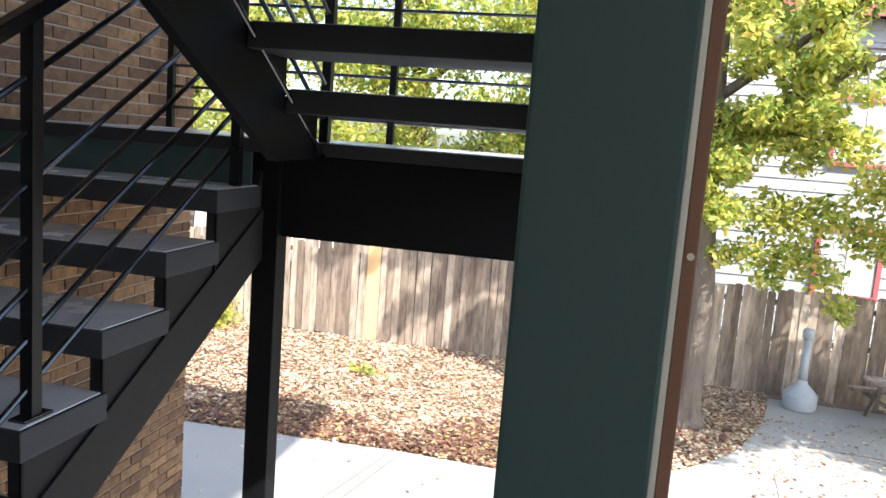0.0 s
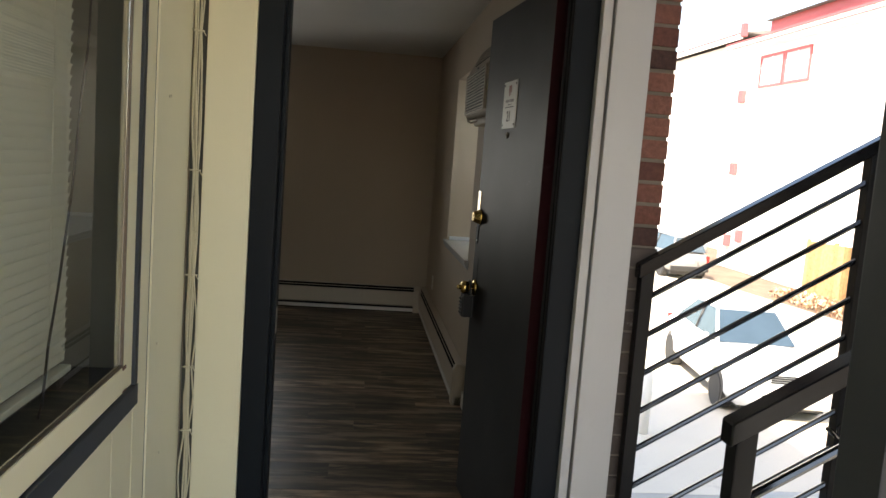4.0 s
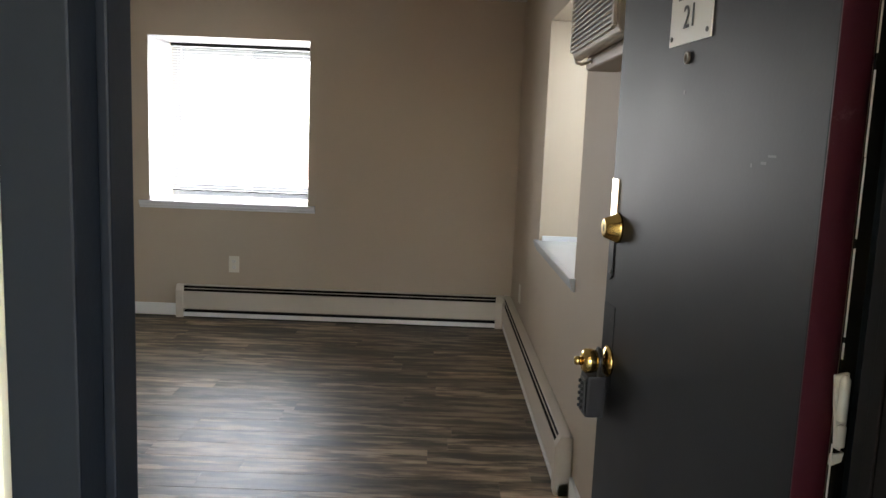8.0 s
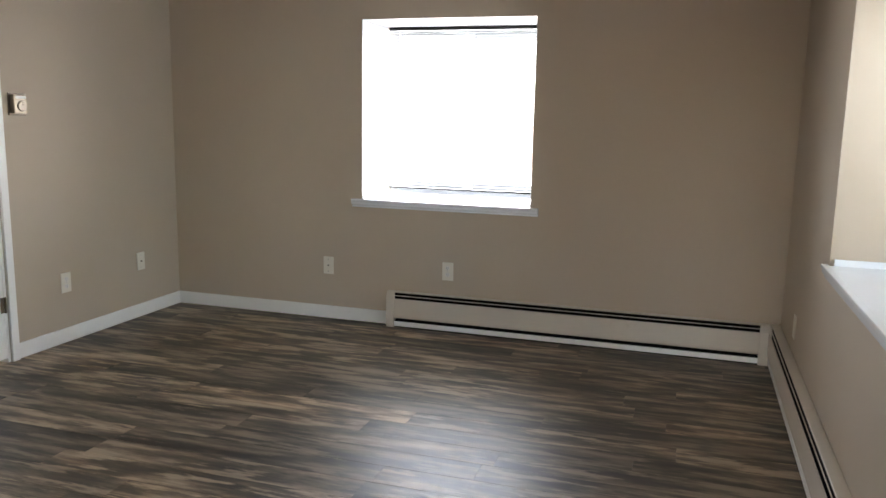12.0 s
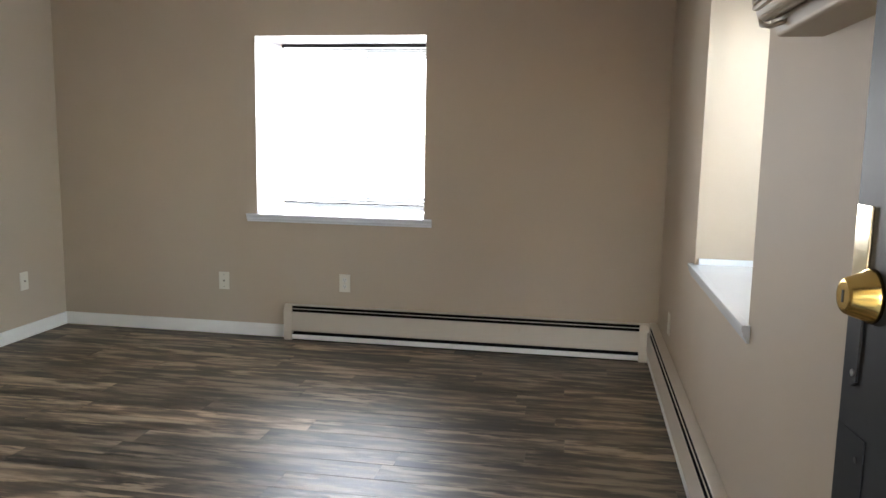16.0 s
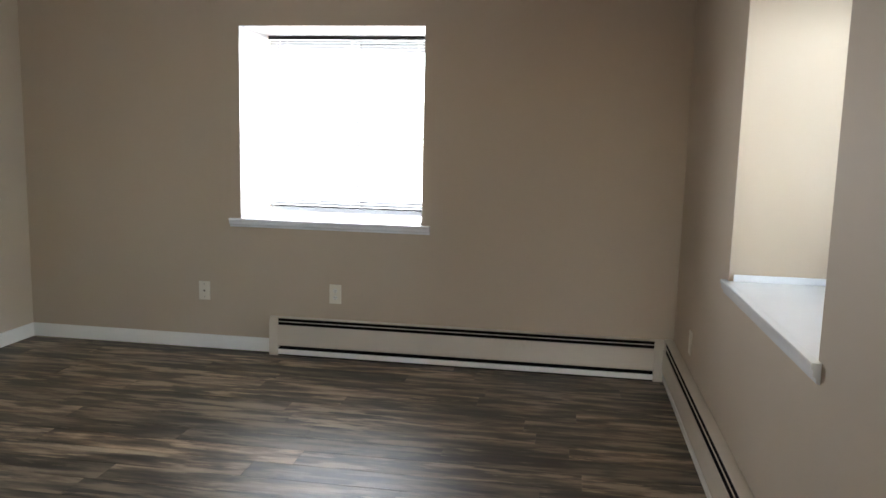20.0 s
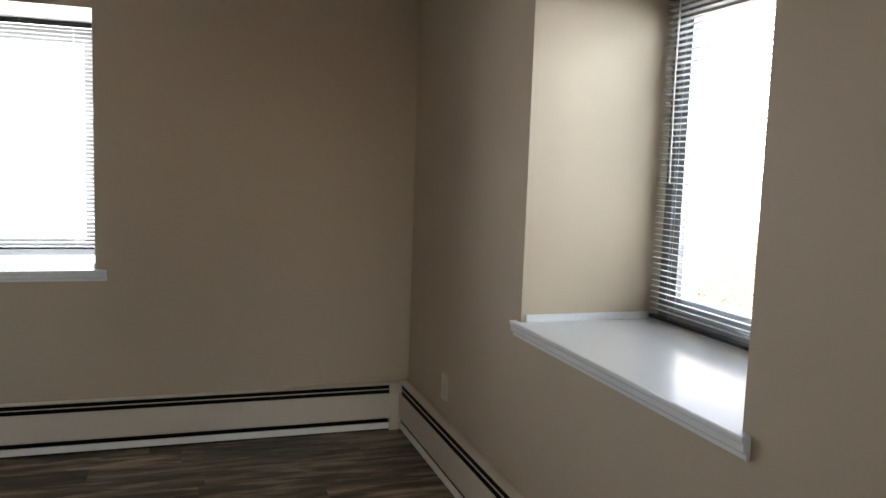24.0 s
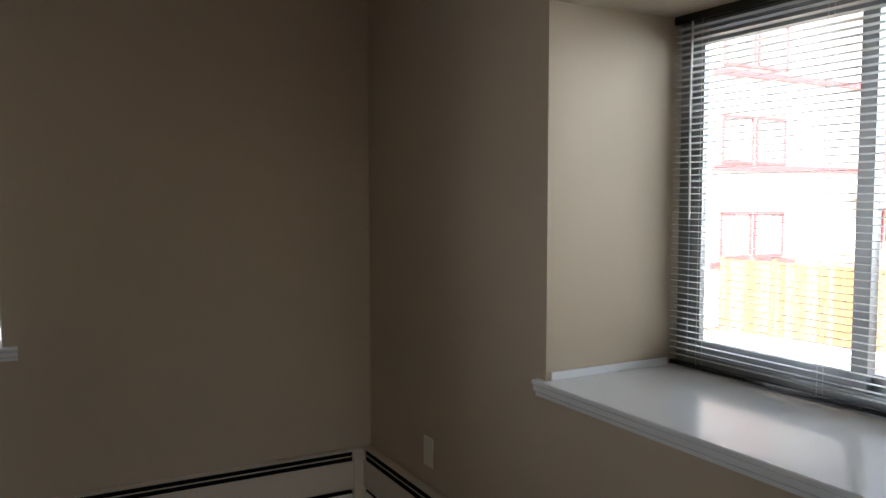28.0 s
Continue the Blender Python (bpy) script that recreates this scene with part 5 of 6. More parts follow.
for z in (0.35, 0.95, 1.60):
    part("fence_rail", prism([(fx(2.6) + 0.06, 2.6), (fx(2.6) + 0.10, 2.6), (fx(-17.5) + 0.10, -17.5), (fx(-17.5) + 0.06, -17.5)], "z", z, z + 0.09), FENCEW, fence)
for k in range(9):
    yy = 2.0 - 2.4 * k
    part("fence_post", box((fx(yy) + 0.105, yy - 0.045, 0.0), (fx(yy) + 0.195, yy + 0.045, 1.85), 0.004), FENCEW, fence)


# ---- trees ----
def limb(bm, a, b, r0, r1, rnd, n=5, wob=0.12):
    a, b = Vector(a), Vector(b)
    L = (b - a).length
    pts = [a.lerp(b, k / n) + Vector((rnd.uniform(-1, 1), rnd.uniform(-1, 1), rnd.uniform(-0.5, 0.9))) * (wob * L * 0.25 * math.sin(math.pi * k / n)) for k in range(n + 1)]
    add_ring_tube(bm, pts, [r0 + (r1 - r0) * k / n for k in range(n + 1)], 9)
    return pts


def clumps(seed, n, lo, hi, r0, r1):
    """n clumps (place, radius) spread at random through a box."""
    rnd = random.Random(seed)
    return [((rnd.uniform(lo[0], hi[0]), rnd.uniform(lo[1], hi[1]), rnd.uniform(lo[2], hi[2])), rnd.uniform(r0, r1)) for _ in range(n)]


def tree(at, lean, h, r, limbs, n_leaf, size, seed, label, drop=(), spread=1.0):
    """limbs: (height on the trunk, end offset, radius); leaves gather in clumps, wider with spread, along and past the limbs."""
    rnd, rng = random.Random(seed), np.random.default_rng(seed)
    t = thing("tree", at, label, "tree")
    tb = bmesh.new()
    zs = [0, 0.12, 0.35, 1.0, 2.0, 3.2, h * 0.75, h]
    flare = [1.75, 1.35, 1.12, 1.0, 0.93, 0.86, 0.5, 0.15]
    add_ring_tube(tb, [(lean[0] * z / h + 0.05 * math.sin(z * 1.3), lean[1] * z / h + 0.05 * math.cos(z * 1.7), z) for z in zs], [r * f for f in flare], 16)
    part("trunk", tb, BARK, t, "grey-brown furrowed bark", True)
    cl = []
    for z, off, rr in limbs:
        bm = bmesh.new()
        s0 = Vector((lean[0] * z / h, lean[1] * z / h, z))
        pts = limb(bm, s0, s0 + Vector(off), rr, rr * 0.25, rnd, 6)
        for p in pts[2:]:
            for _ in range(2):
                e = p + Vector((rnd.uniform(-1, 1), rnd.uniform(-1, 1), rnd.uniform(-0.7, 0.6))) * 0.9
                limb(bm, p, e, rr * 0.28, rr * 0.07, rnd, 3)
                cl.append((e, rnd.uniform(0.45, 0.95) * spread))
            cl.append((p, rnd.uniform(0.3, 0.6) * spread))
        part("limb", bm, BARK, t, "", True)
    for p, s_ in drop:
        cl.append((Vector(p), s_))
    wts = np.array([c[1] ** 2 for c in cl])
    pick = rng.choice(len(cl), n_leaf, p=wts / wts.sum())
    cen = np.array([tuple(c[0]) for c in cl])[pick]
    rad = np.array([c[1] for c in cl])[pick]
    d = rng.normal(0, 1, (n_leaf, 3))
    d /= np.linalg.norm(d, axis=1)[:, None]
    p = cen + d * (rad * rng.uniform(0.15, 1.0, n_leaf) ** 0.7)[:, None] * np.array([1, 1, 0.75])
    ob = new("crown", leaves_mesh("crown", p, size, 0.7, rng, LEAF))
    ob.parent = t
    ob["label"] = "yellow-green autumn leaves"
    return t


tree((11.37, -8.93, GZ), (-0.35, 0.30), 9.0, 0.178,
     [(3.55, (-0.15, 0.75, 0.55), 0.05), (4.42, (-0.25, -0.85, 0.05), 0.075), (4.5, (-0.5, -2.6, 1.3), 0.08), (4.9, (-1.0, -2.4, 1.9), 0.08), (5.4, (0.6, 2.6, 1.6), 0.09), (5.8, (-1.2, 1.8, 1.4), 0.08), (6.3, (-0.8, -1.6, 2.0), 0.07), (6.8, (0.9, 0.4, 2.0), 0.06)],
     100000, 0.115, 31, "autumn tree with a grey trunk and yellow-green leaves",
     drop=[((-0.40, 0.05, 3.35), 0.34), ((-0.30, -0.15, 2.70), 0.28), ((-0.45, -0.50, 2.75), 0.36), ((-0.50, -0.75, 2.45), 0.26), ((-0.45, -1.05, 2.80), 0.42), ((-0.45, -1.45, 2.55), 0.36), ((-0.45, -1.72, 2.15), 0.26), ((-0.45, -1.80, 1.98), 0.16), ((-0.35, -0.10, 3.85), 0.30), ((-0.45, -0.70, 3.35), 0.50), ((-0.45, -1.35, 3.35), 0.55), ((-0.40, -2.05, 3.10), 0.50), ((-0.35, -2.50, 2.95), 0.42), ((-0.40, -2.10, 3.80), 0.50), ((-0.35, -2.95, 3.50), 0.55), ((-0.50, -0.40, 4.55), 0.30), ((-0.5, -0.15, 5.4), 0.40), ((-0.5, -0.9, 5.3), 0.45), ((-0.5, -0.2, 6.2), 0.5), ((-0.6, -1.2, 6.1), 0.5)]
     # clumps 75 and 76 are unseen foliage, added to shade the patio
     + clumps(71, 12, (-1.0, -1.5, 4.6), (0.6, 0.9, 7.0), 0.22, 0.40) + clumps(77, 5, (-0.8, -3.4, 4.0), (0.2, -1.2, 6.6), 0.20, 0.34) + clumps(75, 40, (-2.6, -8.0, 4.4), (1.6, -3.6, 7.0), 0.5, 0.9) + clumps(76, 46, (-4.2, -6.6, 3.9), (-0.6, -3.0, 5.8), 0.5, 0.85), spread=0.5)
tree((17.0, -3.2, GZ), (0.2, 0.6), 10.0, 0.24,
     [(3.0, (-1.4, 2.6, 1.0), 0.10), (3.4, (-1.6, -2.4, 0.8), 0.10), (4.2, (-1.2, 0.6, 2.2), 0.09), (4.8, (0.8, 2.8, 2.2), 0.09), (5.2, (-0.8, -3.0, 2.0), 0.09), (6.2, (0.5, 1.4, 2.6), 0.08), (6.6, (-1.2, -1.2, 2.6), 0.07)],
     30000, 0.14, 32, "autumn tree behind the fence with yellow-green leaves", drop=clumps(72, 60, (-1.2, -3.6, 3.2), (1.2, 4.4, 7.6), 0.5, 0.9))
tree((16.2, 2.6, GZ), (0.2, -0.4), 9.0, 0.20,
     [(3.0, (-1.2, -2.6, 1.0), 0.09), (3.6, (-0.8, 1.8, 1.2), 0.08), (4.4, (-1.2, -1.4, 2.0), 0.08), (5.2, (0.6, -2.4, 2.2), 0.08), (6.0, (-0.4, 0.8, 2.4), 0.07)],
     20000, 0.14, 33, "autumn tree behind the fence with yellow-green leaves", drop=clumps(73, 36, (-1.0, -2.6, 2.8), (1.0, 3.0, 7.0), 0.5, 0.9))
tree((15.6, -7.2, GZ), (-0.2, -0.3), 8.6, 0.17,
     [(3.2, (-0.6, 1.8, 1.2), 0.08), (3.6, (-0.8, -1.8, 1.0), 0.08), (4.6, (-0.8, 1.2, 1.8), 0.07), (5.4, (-0.4, -1.6, 1.8), 0.07)],
     18000, 0.14, 34, "slender autumn tree behind the fence with yellow leaves", drop=clumps(74, 36, (-0.8, -2.4, 3.2), (0.8, 2.4, 7.4), 0.45, 0.85))

tree((31.0, 66.0, GZ), (0.4, -0.4), 17.0, 0.30,
     [(9.0, (-1.5, -2.2, 3.0), 0.12), (10.5, (1.2, 2.0, 3.2), 0.12), (11.5, (-1.0, 1.8, 3.0), 0.10), (12.0, (0.8, -2.4, 3.0), 0.10)],
     7000, 0.34, 35, "tall yellow autumn tree beyond the white building")

rng = np.random.default_rng(52)
pts = np.stack([rng.uniform(14.6, 16.2, 1800), rng.uniform(14.0, 20.0, 1800), GZ + rng.uniform(0.0, 0.30, 1800)], 1)
tagged(new("dry_grass", leaves_mesh("dry_grass", pts, 0.16, 1.1, rng, LITTER)), "dry yellow grass along the cedar fence", "grass", "", "stuff")

# ---- smoking post and picnic table ----
t = thing("smoking_receptacle", (13.10, -10.86, GZ), "pale grey plastic cigarette receptacle with a tall neck", "receptacle")
part("base", lathe([(0.24, 0.0), (0.265, 0.03), (0.27, 0.20), (0.255, 0.27), (0.17, 0.36), (0.10, 0.43), (0.075, 0.50)], "z", (0, 0, 0), 28), GREYPL, t, "", True)
part("neck", lathe([(0.074, 0.501), (0.066, 0.75), (0.062, 1.20)], "z", (0, 0, 0), 20), GREYPL, t, "", True)
part("cap", lathe([(0.085, 1.201), (0.095, 1.22), (0.095, 1.33), (0.075, 1.37), (0.02, 1.38)], "z", (0, 0, 0), 20), GREYPL, t, "", True)
part("seam", lathe([(0.275, 0.245), (0.275, 0.255)], "z", (0, 0, 0), 28), GREYPL, t)


def picnic_table():
    t = thing("picnic_table", (12.65, -12.62, GZ), "weathered wooden picnic table on the patio", "table", "", 8)
    for k in range(5):
        part("tabletop_plank", box((-0.36 + 0.147 * k, -0.9, 0.72), (-0.222 + 0.147 * k, 0.9, 0.755), 0.004), FENCEW, t)
    for s_ in (-1, 1):
        for k in range(2):
            x = s_ * 0.66 + (k - 0.5) * 0.147
            part("seat_plank", box((x - 0.069, -0.9, 0.42), (x + 0.069, 0.9, 0.455), 0.004), FENCEW, t)
        y = s_ * 0.62
        for q in (-1, 1):
            part("leg", prism([(q * 0.62 - 0.045, 0.0), (q * 0.62 + 0.045, 0.0), (q * 0.20 + 0.045, 0.719), (q * 0.20 - 0.045, 0.719)], "y", y - 0.02, y + 0.02), FENCEW, t)
        part("cross_beam", box((-0.76, y + 0.0205, 0.36), (0.76, y + 0.058, 0.4195), 0.004), FENCEW, t)


picnic_table()


# ---- houses ----
def facade_window(par, axis, c, u0, u1, z0, z1, out, trim, pane):
    """A framed window on a facade; out is -1 or 1 along the facade's axis."""
    def bx(ua, ub, za, zc, d0, d1):
        a, b = sorted((c + out * d0, c + out * d1))
        return box((a, ua, za), (b, ub, zc)) if axis == "x" else box((ua, a, za), (ub, b, zc))
    w = part("window", bx(u0, u1, z0, z1, 0.005, 0.03), pane, par, "dark glass window")
    f = 0.10
    part("frame", joined(bx(u0 - f, u0, z0 - f, z1 + f, 0.005, 0.07), bx(u1, u1 + f, z0 - f, z1 + f, 0.005, 0.07), bx(u0, u1, z1, z1 + f, 0.005, 0.09), bx(u0, u1, z0 - f, z0, 0.005, 0.09)), trim, w, "painted window trim")
    part("meeting_rail", bx((u0 + u1) / 2 - 0.03, (u0 + u1) / 2 + 0.03, z0, z1, 0.031, 0.05), trim if trim is not REDTR else SIDING, w)


house = thing("neighbour_house", (0, 0, 0), "pale grey sided house with red trim behind the yard fence", "house")
hw = bmesh.new()
add_box(hw, (18.0, -26.0, GZ), (28.0, -5.4, 4.62))
part("wall", hw, GREYSD, house)
hs = bmesh.new()
for k in range(29):
    z = GZ + 0.25 * k
    v = [hs.verts.new(c) for c in ((17.968, -26.0, z), (17.968, -5.4, z), (17.995, -5.4, z + 0.246), (17.995, -26.0, z + 0.246), (17.998, -5.4, z), (17.998, -26.0, z))]
    hs.faces.new(v[:4])
    hs.faces.new((v[0], v[5], v[4], v[1]))
tagged(part("lap_siding", hs, GREYSD, house, "pale grey lap siding courses"), kind="stuff")
part("fascia", box((17.5, -26.4, 4.625), (17.62, -5.0, 4.95)), REDTR, house, "red fascia board")
part("roof", prism([(17.55, 4.95), (28.5, 4.95), (23.0, 7.0)], "y", -26.4, -5.0), ROOF, house)
for y0 in (-8.2, -12.0, -16.2, -20.0):
    facade_window(house, "x", 17.965, y0 - 1.2, y0, 1.6, 2.9, -1, REDTR, FARGL)
    facade_window(house, "x", 17.965, y0 - 1.2, y0, -1.3, 0.1, -1, REDTR, FARGL)

block = thing("apartment_building", (0, 0, 0), "white three-storey apartment building with red trim", "building")
BX, BY, EZ = 17.0, 13.5, 7.55
part("wall", joined(box((BX, BY, GZ), (46.0, 29.2, EZ)), box((BX + 3.1, BY + 1.0, EZ + 0.101), (46.0, 32.2, 9.15))), SIDING, block, "sunlit white wall")
part("wing_wall", box((21.0, 29.201, GZ), (46.0, 62.0, 9.62)), SIDING, block, "white wall of the set-back wing")
part("soffit", box((BX - 0.55, BY - 0.55, EZ + 0.001), (46.5, 29.5, EZ + 0.10)), SIDING, block)
part("fascia", joined(box((BX - 0.60, BY - 0.6, EZ + 0.101), (BX - 0.50, 29.5, EZ + 0.32)), box((BX - 0.499, BY - 0.6, EZ + 0.101), (46.5, BY - 0.5, EZ + 0.32))), SIDING, block, "white fascia board")
part("drip_edge", joined(box((BX - 0.64, BY - 0.6, EZ + 0.321), (BX - 0.50, 29.5, EZ + 0.385)), box((BX - 0.62, BY - 0.6, EZ + 0.101), (BX - 0.601, 29.5, EZ + 0.155))), REDTR, block, "thin red drip edge")
part("roof", prism([(BX - 0.49, EZ + 0.321), (BX + 3.09, EZ + 0.95), (BX + 3.09, EZ + 0.321)], "y", BY - 0.49, 29.4), ROOF, block)
part("upper_roof", prism([(BX + 2.6, 9.86), (BX + 12, 11.2), (BX + 29.5, 9.86)], "y", BY, 32.4), ROOF, block)
part("upper_fascia", box((BX + 2.95, BY, 9.16), (BX + 3.08, 32.3, 9.85)), REDTR, block, "red band under the upper roof")
part("wing_roof", prism([(20.45, 9.98), (33.0, 12.0), (46.5, 9.98)], "y", 36.4, 62.5), ROOF, block)
part("wing_fascia", box((20.40, 36.4, 9.625), (20.52, 62.5, 9.90)), SIDING, block, "white fascia of the wing")
part("wing_drip_edge", box((20.36, 36.4, 9.901), (20.52, 62.5, 9.975)), REDTR, block)
part("wing_gable_trim", box((20.30, 36.0, 9.70), (20.56, 36.39, 10.42)), REDTR, block, "red end board of the wing's roof")
part("downspout", tube([(BX - 0.64, 28.95, EZ + 0.14), (BX - 0.12, 28.95, EZ - 0.4), (BX - 0.12, 28.95, GZ)], 0.045, 8), SIDING, block)
for y0, y1 in ((23.15, 24.95), (25.2, 27.0)):
    facade_window(block, "x", BX, y0, y1, 5.85, 7.08, -1, REDTR, FARGL)
for yy, zz in ((28.45, 5.47), (28.45, 2.09), (28.3, -1.3), (27.2, -1.0)):
    part("meter_box", box((BX - 0.18, yy - 0.22, zz - 0.28), (BX - 0.001, yy + 0.22, zz + 0.28), 0.01), REDTR, block, "small red box")
for yy, zz in ((23.85, 5.07),):
    part("vent", box((BX - 0.12, yy - 0.2, zz - 0.35), (BX - 0.001, yy + 0.2, zz + 0.35), 0.01), GREYPL, block, "grey wall vent")
for z0, z1 in ((5.45, 6.75), (2.50, 3.80), (-0.42, 0.85)):
    for x0 in (17.5, 19.0, 24.3, 25.9, 31.0, 32.6):
        facade_window(block, "y", BY, x0, x0 + 1.2, z0, z1, -1, REDTR, FARGL)
for z in (5.05, 2.18, -0.78):
    part("band", box((BX - 0.002, BY - 0.10, z), (46.0, BY - 0.001, z + 0.20)), REDTR, block, "red horizontal band")
part("awning", prism([(BY - 0.001, 1.55), (BY - 0.9, 1.15), (BY - 0.9, 1.05), (BY - 0.001, 1.45)], "x", 23.6, 28.6), ROOF, block)

# ---- orange fence of the lot ----
of = thing("cedar_fence", (0, 0, GZ), "new orange cedar fence along the parking lot", "fence")
me = mesh_of("board", box((0.0, 0.0, 0.02), (0.02, 0.14, 2.15), 0.002), CEDAR)
for (xa, ya), (xb, yb) in (((15.7, 19.6), (16.4, 15.6)), ((17.0, 13.0), (18.1, 8.4))):
    d = Vector((xb - xa, yb - ya, 0))
    n = int(d.length / 0.146)
    a = math.degrees(math.atan2(-d.x, d.y))
    for k in range(n):
        p = Vector((xa, ya, 0)) + d * (k / n)
        ob = new("board", me)
        ob.parent, ob.matrix_basis = of, pose(p.x, p.y, 0, 0, 0, a)
    for k in range(3):
        p = Vector((xa, ya, 0)) + d * (k / 3)
        ob = part("fence_post", box((-0.11, -0.05, 0.0), (-0.005, 0.05, 2.22), 0.004), CEDAR, of)
        ob.matrix_basis = pose(p.x, p.y, 0, 0, 0, a)
    for z in (0.4, 1.1, 1.85):
        ob = part("fence_rail", box((-0.05, 0.0, z), (-0.002, d.length, z + 0.09)), CEDAR, of)
        ob.matrix_basis = pose(xa, ya, 0, 0, 0, a)
solid("old_fence", joined(*[prism([(17.7 + 0.15 * k, -2.6), (17.83 + 0.15 * k, -2.6), (17.83 + 0.15 * k, -0.28), (17.765 + 0.15 * k, -0.2), (17.7 + 0.15 * k, -0.28)], "y", 11.0, 11.02) for k in range(50)]), FENCEW, "old dark picket fence behind the lot", "fence")
for k in range(3):
    solid("bollard", lathe([(0.09, 0.0), (0.09, 0.95), (0.06, 1.03), (0.01, 1.05)], "z", (4.0, 4.3 + 2.2 * k, GZ), 16), SIDING, "white painted bollard by the parking bay", "bollard", "bollards", True)


# ---- cars ----
def loft(rows, bm=None):
    """A body through cross sections: each row is (y, half widths and heights as (w, z) up one side)."""
    bm = bm or bmesh.new()
    rings = []
    for y, sec in rows:
        pts = [(w, y, z) for w, z in sec] + [(-w, y, z) for w, z in sec[::-1]]
        rings.append([bm.verts.new(p) for p in pts])
    for a, b in zip(rings, rings[1:]):
        for k in range(len(a)):
            bm.faces.new((a[k], a[(k + 1) % len(a)], b[(k + 1) % len(b)], b[k]))
    bm.faces.new(rings[0][::-1])
    bm.faces.new(rings[-1])
    return bm


def car(at, turn, kind, paint, label):
    """A parked car; it faces -y, with its middle at the origin."""
    t = thing("car", at, label, "car", "parked cars", turn)
    suv = kind == "suv"
    L, W = (2.3, 0.93) if suv else (2.38, 0.94)
    hood, belt, roof, sill = (1.02, 1.08, 1.74, 0.32) if suv else (1.00, 1.06, 1.62, 0.25)
    def sec(w, z0, z1, c=0.10):
        return [(w * 0.90, z0), (w, z0 + 0.12), (w, z1 - 0.22), (w - 0.03, z1 - c), (w - 0.16, z1 - 0.01), (w * 0.4, z1 + 0.02)]
    rows = [(-L, sec(W * 0.80, sill + 0.06, hood - 0.20, 0.08)), (-L + 0.10, sec(W * 0.93, sill, hood - 0.09)), (-L + 0.45, sec(W * 0.97, sill, hood - 0.05)), (-0.85, sec(W, sill, hood + 0.03)), (-0.3, sec(W, sill, belt)), (1.2, sec(W, sill, belt + 0.03)), (L - 0.5, sec(W * 0.97, sill, belt + 0.02)), (L - 0.08, sec(W * 0.88, sill + 0.02, belt - 0.06)), (L, sec(W * 0.78, sill + 0.12, belt - 0.16))]
    part("body", loft(rows), paint, t, "glossy car body", True)
    c0, c1, r0, r1 = (-0.75, 2.15, -0.15, 1.95) if suv else (-0.90, 1.75, -0.22, 1.05)
    cw = W - 0.16
    part("roof", loft([(r0 - 0.02, [(cw * 0.74, roof - 0.06), (cw * 0.70, roof - 0.02), (cw * 0.4, roof)]), ((r0 + r1) / 2, [(cw * 0.78, roof - 0.05), (cw * 0.74, roof), (cw * 0.4, roof + 0.025)]), (r1 + 0.02, [(cw * 0.74, roof - 0.07), (cw * 0.70, roof - 0.03), (cw * 0.4, roof - 0.01)])]), paint, t, "", True)
    def quad(name, pts, label=""):
        bm = bmesh.new()
        a = [bm.verts.new(p) for p in pts]
        b = [bm.verts.new(Vector(p) + Vector((0, 0, 0.006))) for p in pts]
        k = len(a)
        bm.faces.new(a[::-1]), bm.faces.new(b)
        for i in range(k):
            bm.faces.new((a[i], a[(i + 1) % k], b[(i + 1) % k], b[i]))
        return part(name, bm, CGLASS, t, label)
    zb_ = belt - 0.01
    quad("windscreen", [(-cw * 0.93, c0, zb_), (cw * 0.93, c0, zb_), (cw * 0.70, r0, roof - 0.04), (-cw * 0.70, r0, roof - 0.04)], "grey tinted windscreen")
    quad("rear_window", [(-cw * 0.9, c1, zb_ + 0.05), (cw * 0.9, c1, zb_ + 0.05), (cw * 0.68, r1, roof - 0.05), (-cw * 0.68, r1, roof - 0.05)])
    for s_ in (-1, 1):
        sx = [s_ * cw * 0.99, s_ * cw * 0.75]
        quad("side_window", [(sx[0], c0 + 0.12, zb_), (sx[0], c1 - 0.12, zb_ + 0.02), (sx[1], r1 - 0.05, roof - 0.07), (sx[1], r0 + 0.05, roof - 0.07)])
        part("pillar", tube([(s_ * cw * 0.97, c0, zb_), (s_ * cw * 0.74, r0, roof - 0.04)], 0.035, 8), paint, t, "", True)
        part("pillar", tube([(s_ * cw * 0.95, c1, zb_ + 0.05), (s_ * cw * 0.72, r1, roof - 0.05)], 0.05, 8), paint, t, "", True)
        part("pillar", tube([(s_ * cw * 0.995, 0.35, zb_), (s_ * cw * 0.76, 0.42, roof - 0.05)], 0.03, 8), DKPL, t, "", True)
        part("mirror", box((s_ * (W - 0.03), c0 + 0.05, belt), (s_ * (W + 0.17), c0 + 0.18, belt + 0.13), 0.03), paint, t)
        part("headlight", box((s_ * W * 0.50, -L + 0.005, hood - 0.30), (s_ * W * 0.86, -L + 0.22, hood - 0.15), 0.03), surface("lamp_glass", (0.6, 0.62, 0.63), 0.12, var=0.1, bump=0), t, "clear headlight")
        part("tail_light", box((s_ * W * 0.74, L - 0.14, belt - 0.36), (s_ * W * 0.86, L + 0.008, belt - 0.08), 0.02), LAMPR, t, "red tail light")
        for y in (-L + 0.85, L - 0.88):
            r = 0.37 if suv else 0.325
            wh = part("wheel", lathe([(r * 0.66, -0.10), (r * 0.94, -0.105), (r, -0.08), (r, 0.08), (r * 0.94, 0.105), (r * 0.66, 0.10)], "x", (s_ * (W - 0.10), y, r), 28), TYRE, t, "black tyre")
            part("rim", lathe([(r * 0.65, -0.09), (r * 0.62, 0.085), (r * 0.25, 0.07), (0.05, 0.09)], "x", (s_ * (W - 0.10), y, r), 20), STEEL, wh)
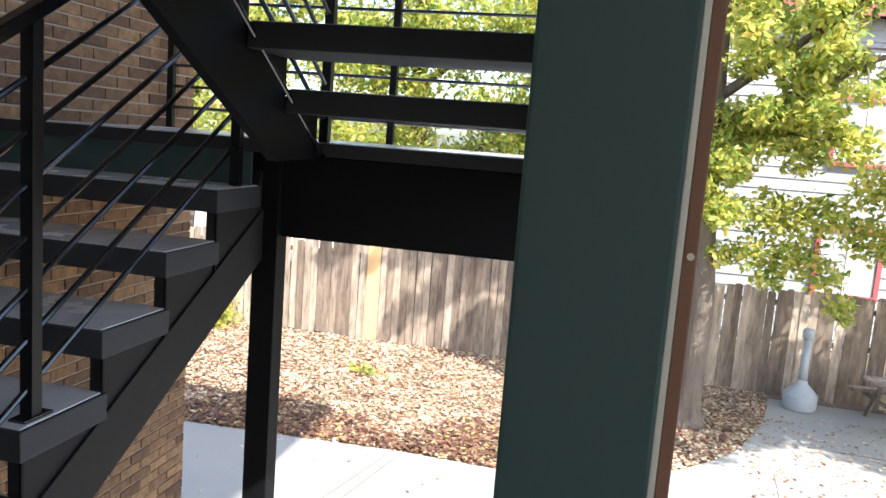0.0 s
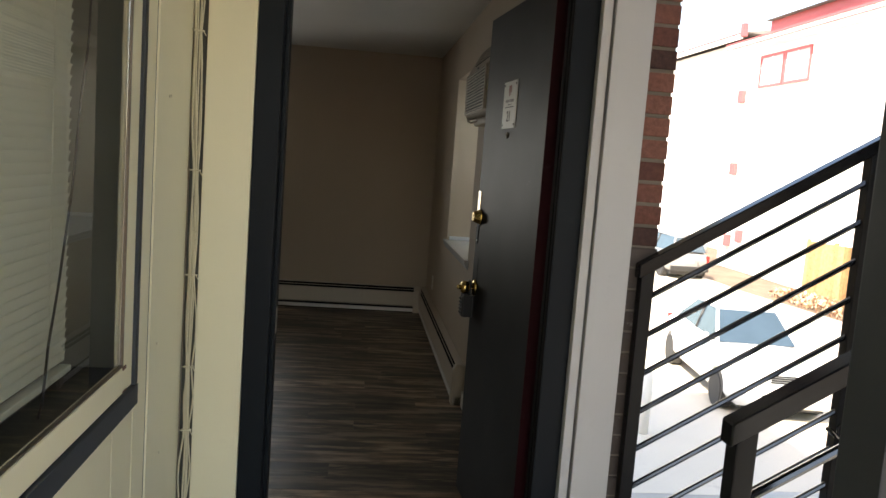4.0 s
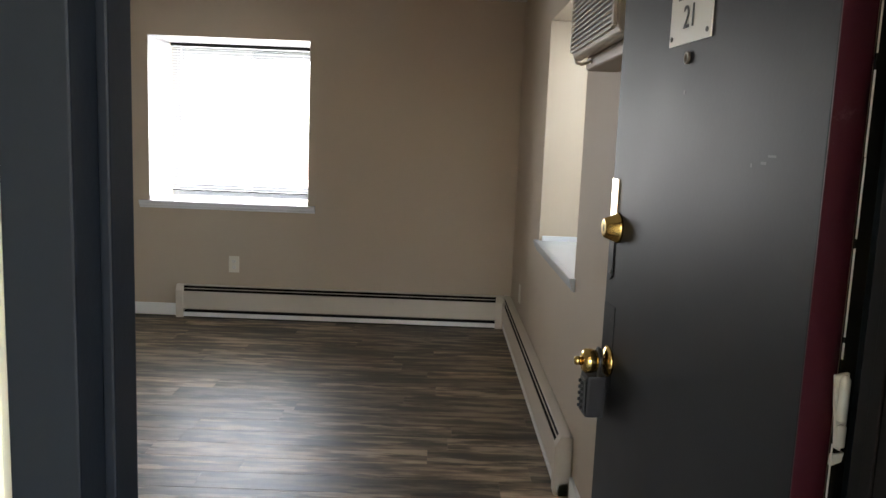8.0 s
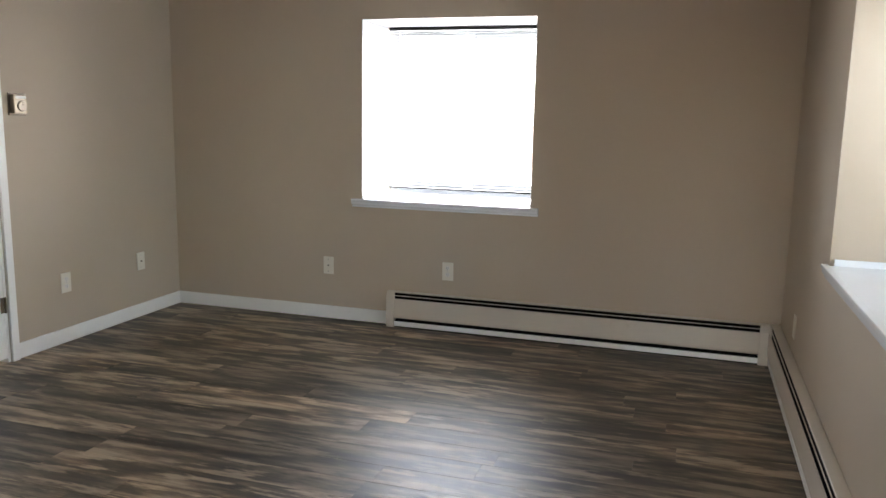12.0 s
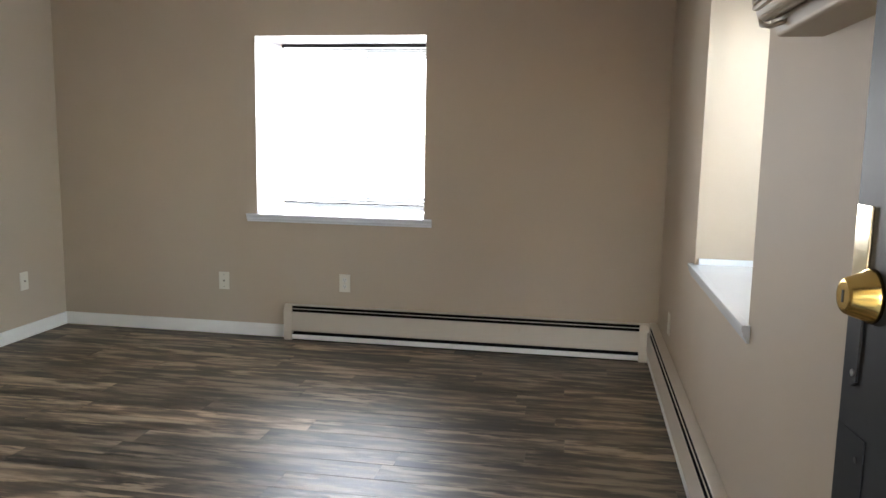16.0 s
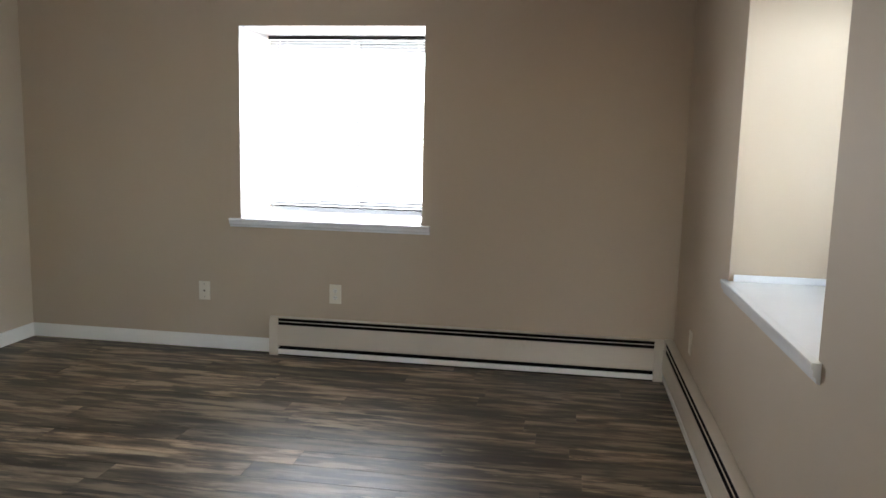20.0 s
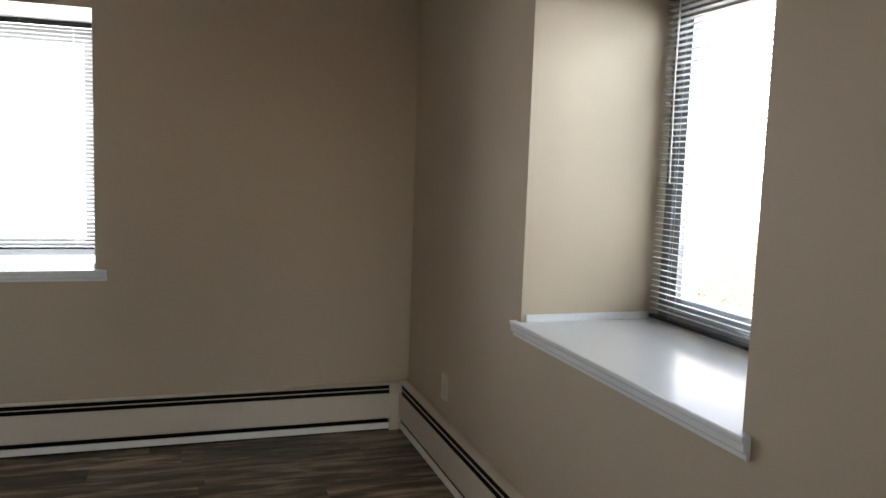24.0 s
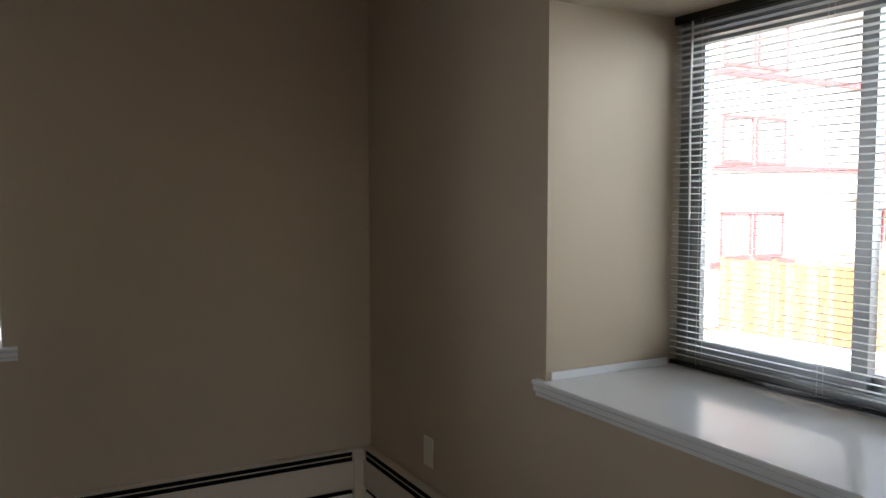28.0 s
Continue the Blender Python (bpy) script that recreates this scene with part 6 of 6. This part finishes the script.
            part("wheel_arch", lathe([(r * 1.14, -0.118), (r * 1.14, 0.105)], "x", (s_ * (W - 0.13), y, r + 0.03), 24), DKPL, t)
    for k in range(4):
        part("grille_bar", box((-0.30, -L - 0.012, hood - 0.30 + 0.038 * k), (0.30, -L + 0.03, hood - 0.275 + 0.038 * k), 0.004), DKPL, t)
        if k < 3:
            part("lower_grille_bar", box((-0.42, -L - 0.006, sill + 0.12 + 0.045 * k), (0.42, -L + 0.06, sill + 0.145 + 0.045 * k), 0.004), DKPL, t)
    part("number_plate", box((-0.15, -L - 0.018, sill + 0.24), (0.15, -L - 0.006, sill + 0.32), 0.003), PLATEM, t)
    part("rear_plate", box((-0.15, L + 0.002, belt - 0.40), (0.15, L + 0.014, belt - 0.28), 0.003), PLATEM, t)
    part("rear_bumper", box((-W * 0.86, L - 0.10, sill + 0.02), (W * 0.86, L + 0.05, sill + 0.22), 0.04), DKPL if suv else paint, t)
    part("underbody", box((-W * 0.8, -L + 0.2, 0.18), (W * 0.8, L - 0.2, 0.45)), DKPL, t)


car((7.05, 7.35, GZ), -7, "sedan", CARW, "white sedan parked facing the stair")
car((12.8, 25.2, GZ), 180, "suv", CARS, "silver station wagon parked by the white building")

# ---- brick wall of the stair, piece by piece ----
bw = structure("brick_wall", box((1.1935, -4.7515, GZ), (4.008, -4.582, 5.4)), MORTAR, "tall brown brick wall beside the stair", "brick wall")
unit, half = mesh_of("brick", box((0.0, 0.0, 0.0), (0.193, 0.19, 0.057), 0.0035), BRICK), mesh_of("brick", box((0.0, 0.0, 0.0), (0.092, 0.19, 0.057), 0.0035), BRICK)
rnd, far, count = random.Random(17), bmesh.new(), 0
for c in range(int((5.35 - GZ) / 0.067)):
    z = GZ + 0.008 + c * 0.067
    x = 1.190
    if c % 2:
        x += 0.1015
    cells = ([(1.190, 0.092)] if c % 2 else []) + [(x + 0.203 * k, 0.193) for k in range(16)]
    for x0, w in cells:
        if x0 + w > 4.02:
            w = 4.02 - x0
            if w < 0.05:
                continue
        y = -4.760 + rnd.uniform(-0.0025, 0.002)
        near = 0.75 < z < 2.35 and x0 < 3.2 and count < 300
        if near and w in (0.193, 0.092):
            ob = new("brick", unit if w == 0.193 else half)
            ob.parent, ob.location = bw, (x0, y, z)
            count += 1
        else:
            add_box(far, (x0, y, z), (x0 + w, y + 0.19, z + 0.057))
ob = part("brick_rest", far, BRICKS, bw, "brown brick courses")
ob["kind"] = "stuff"
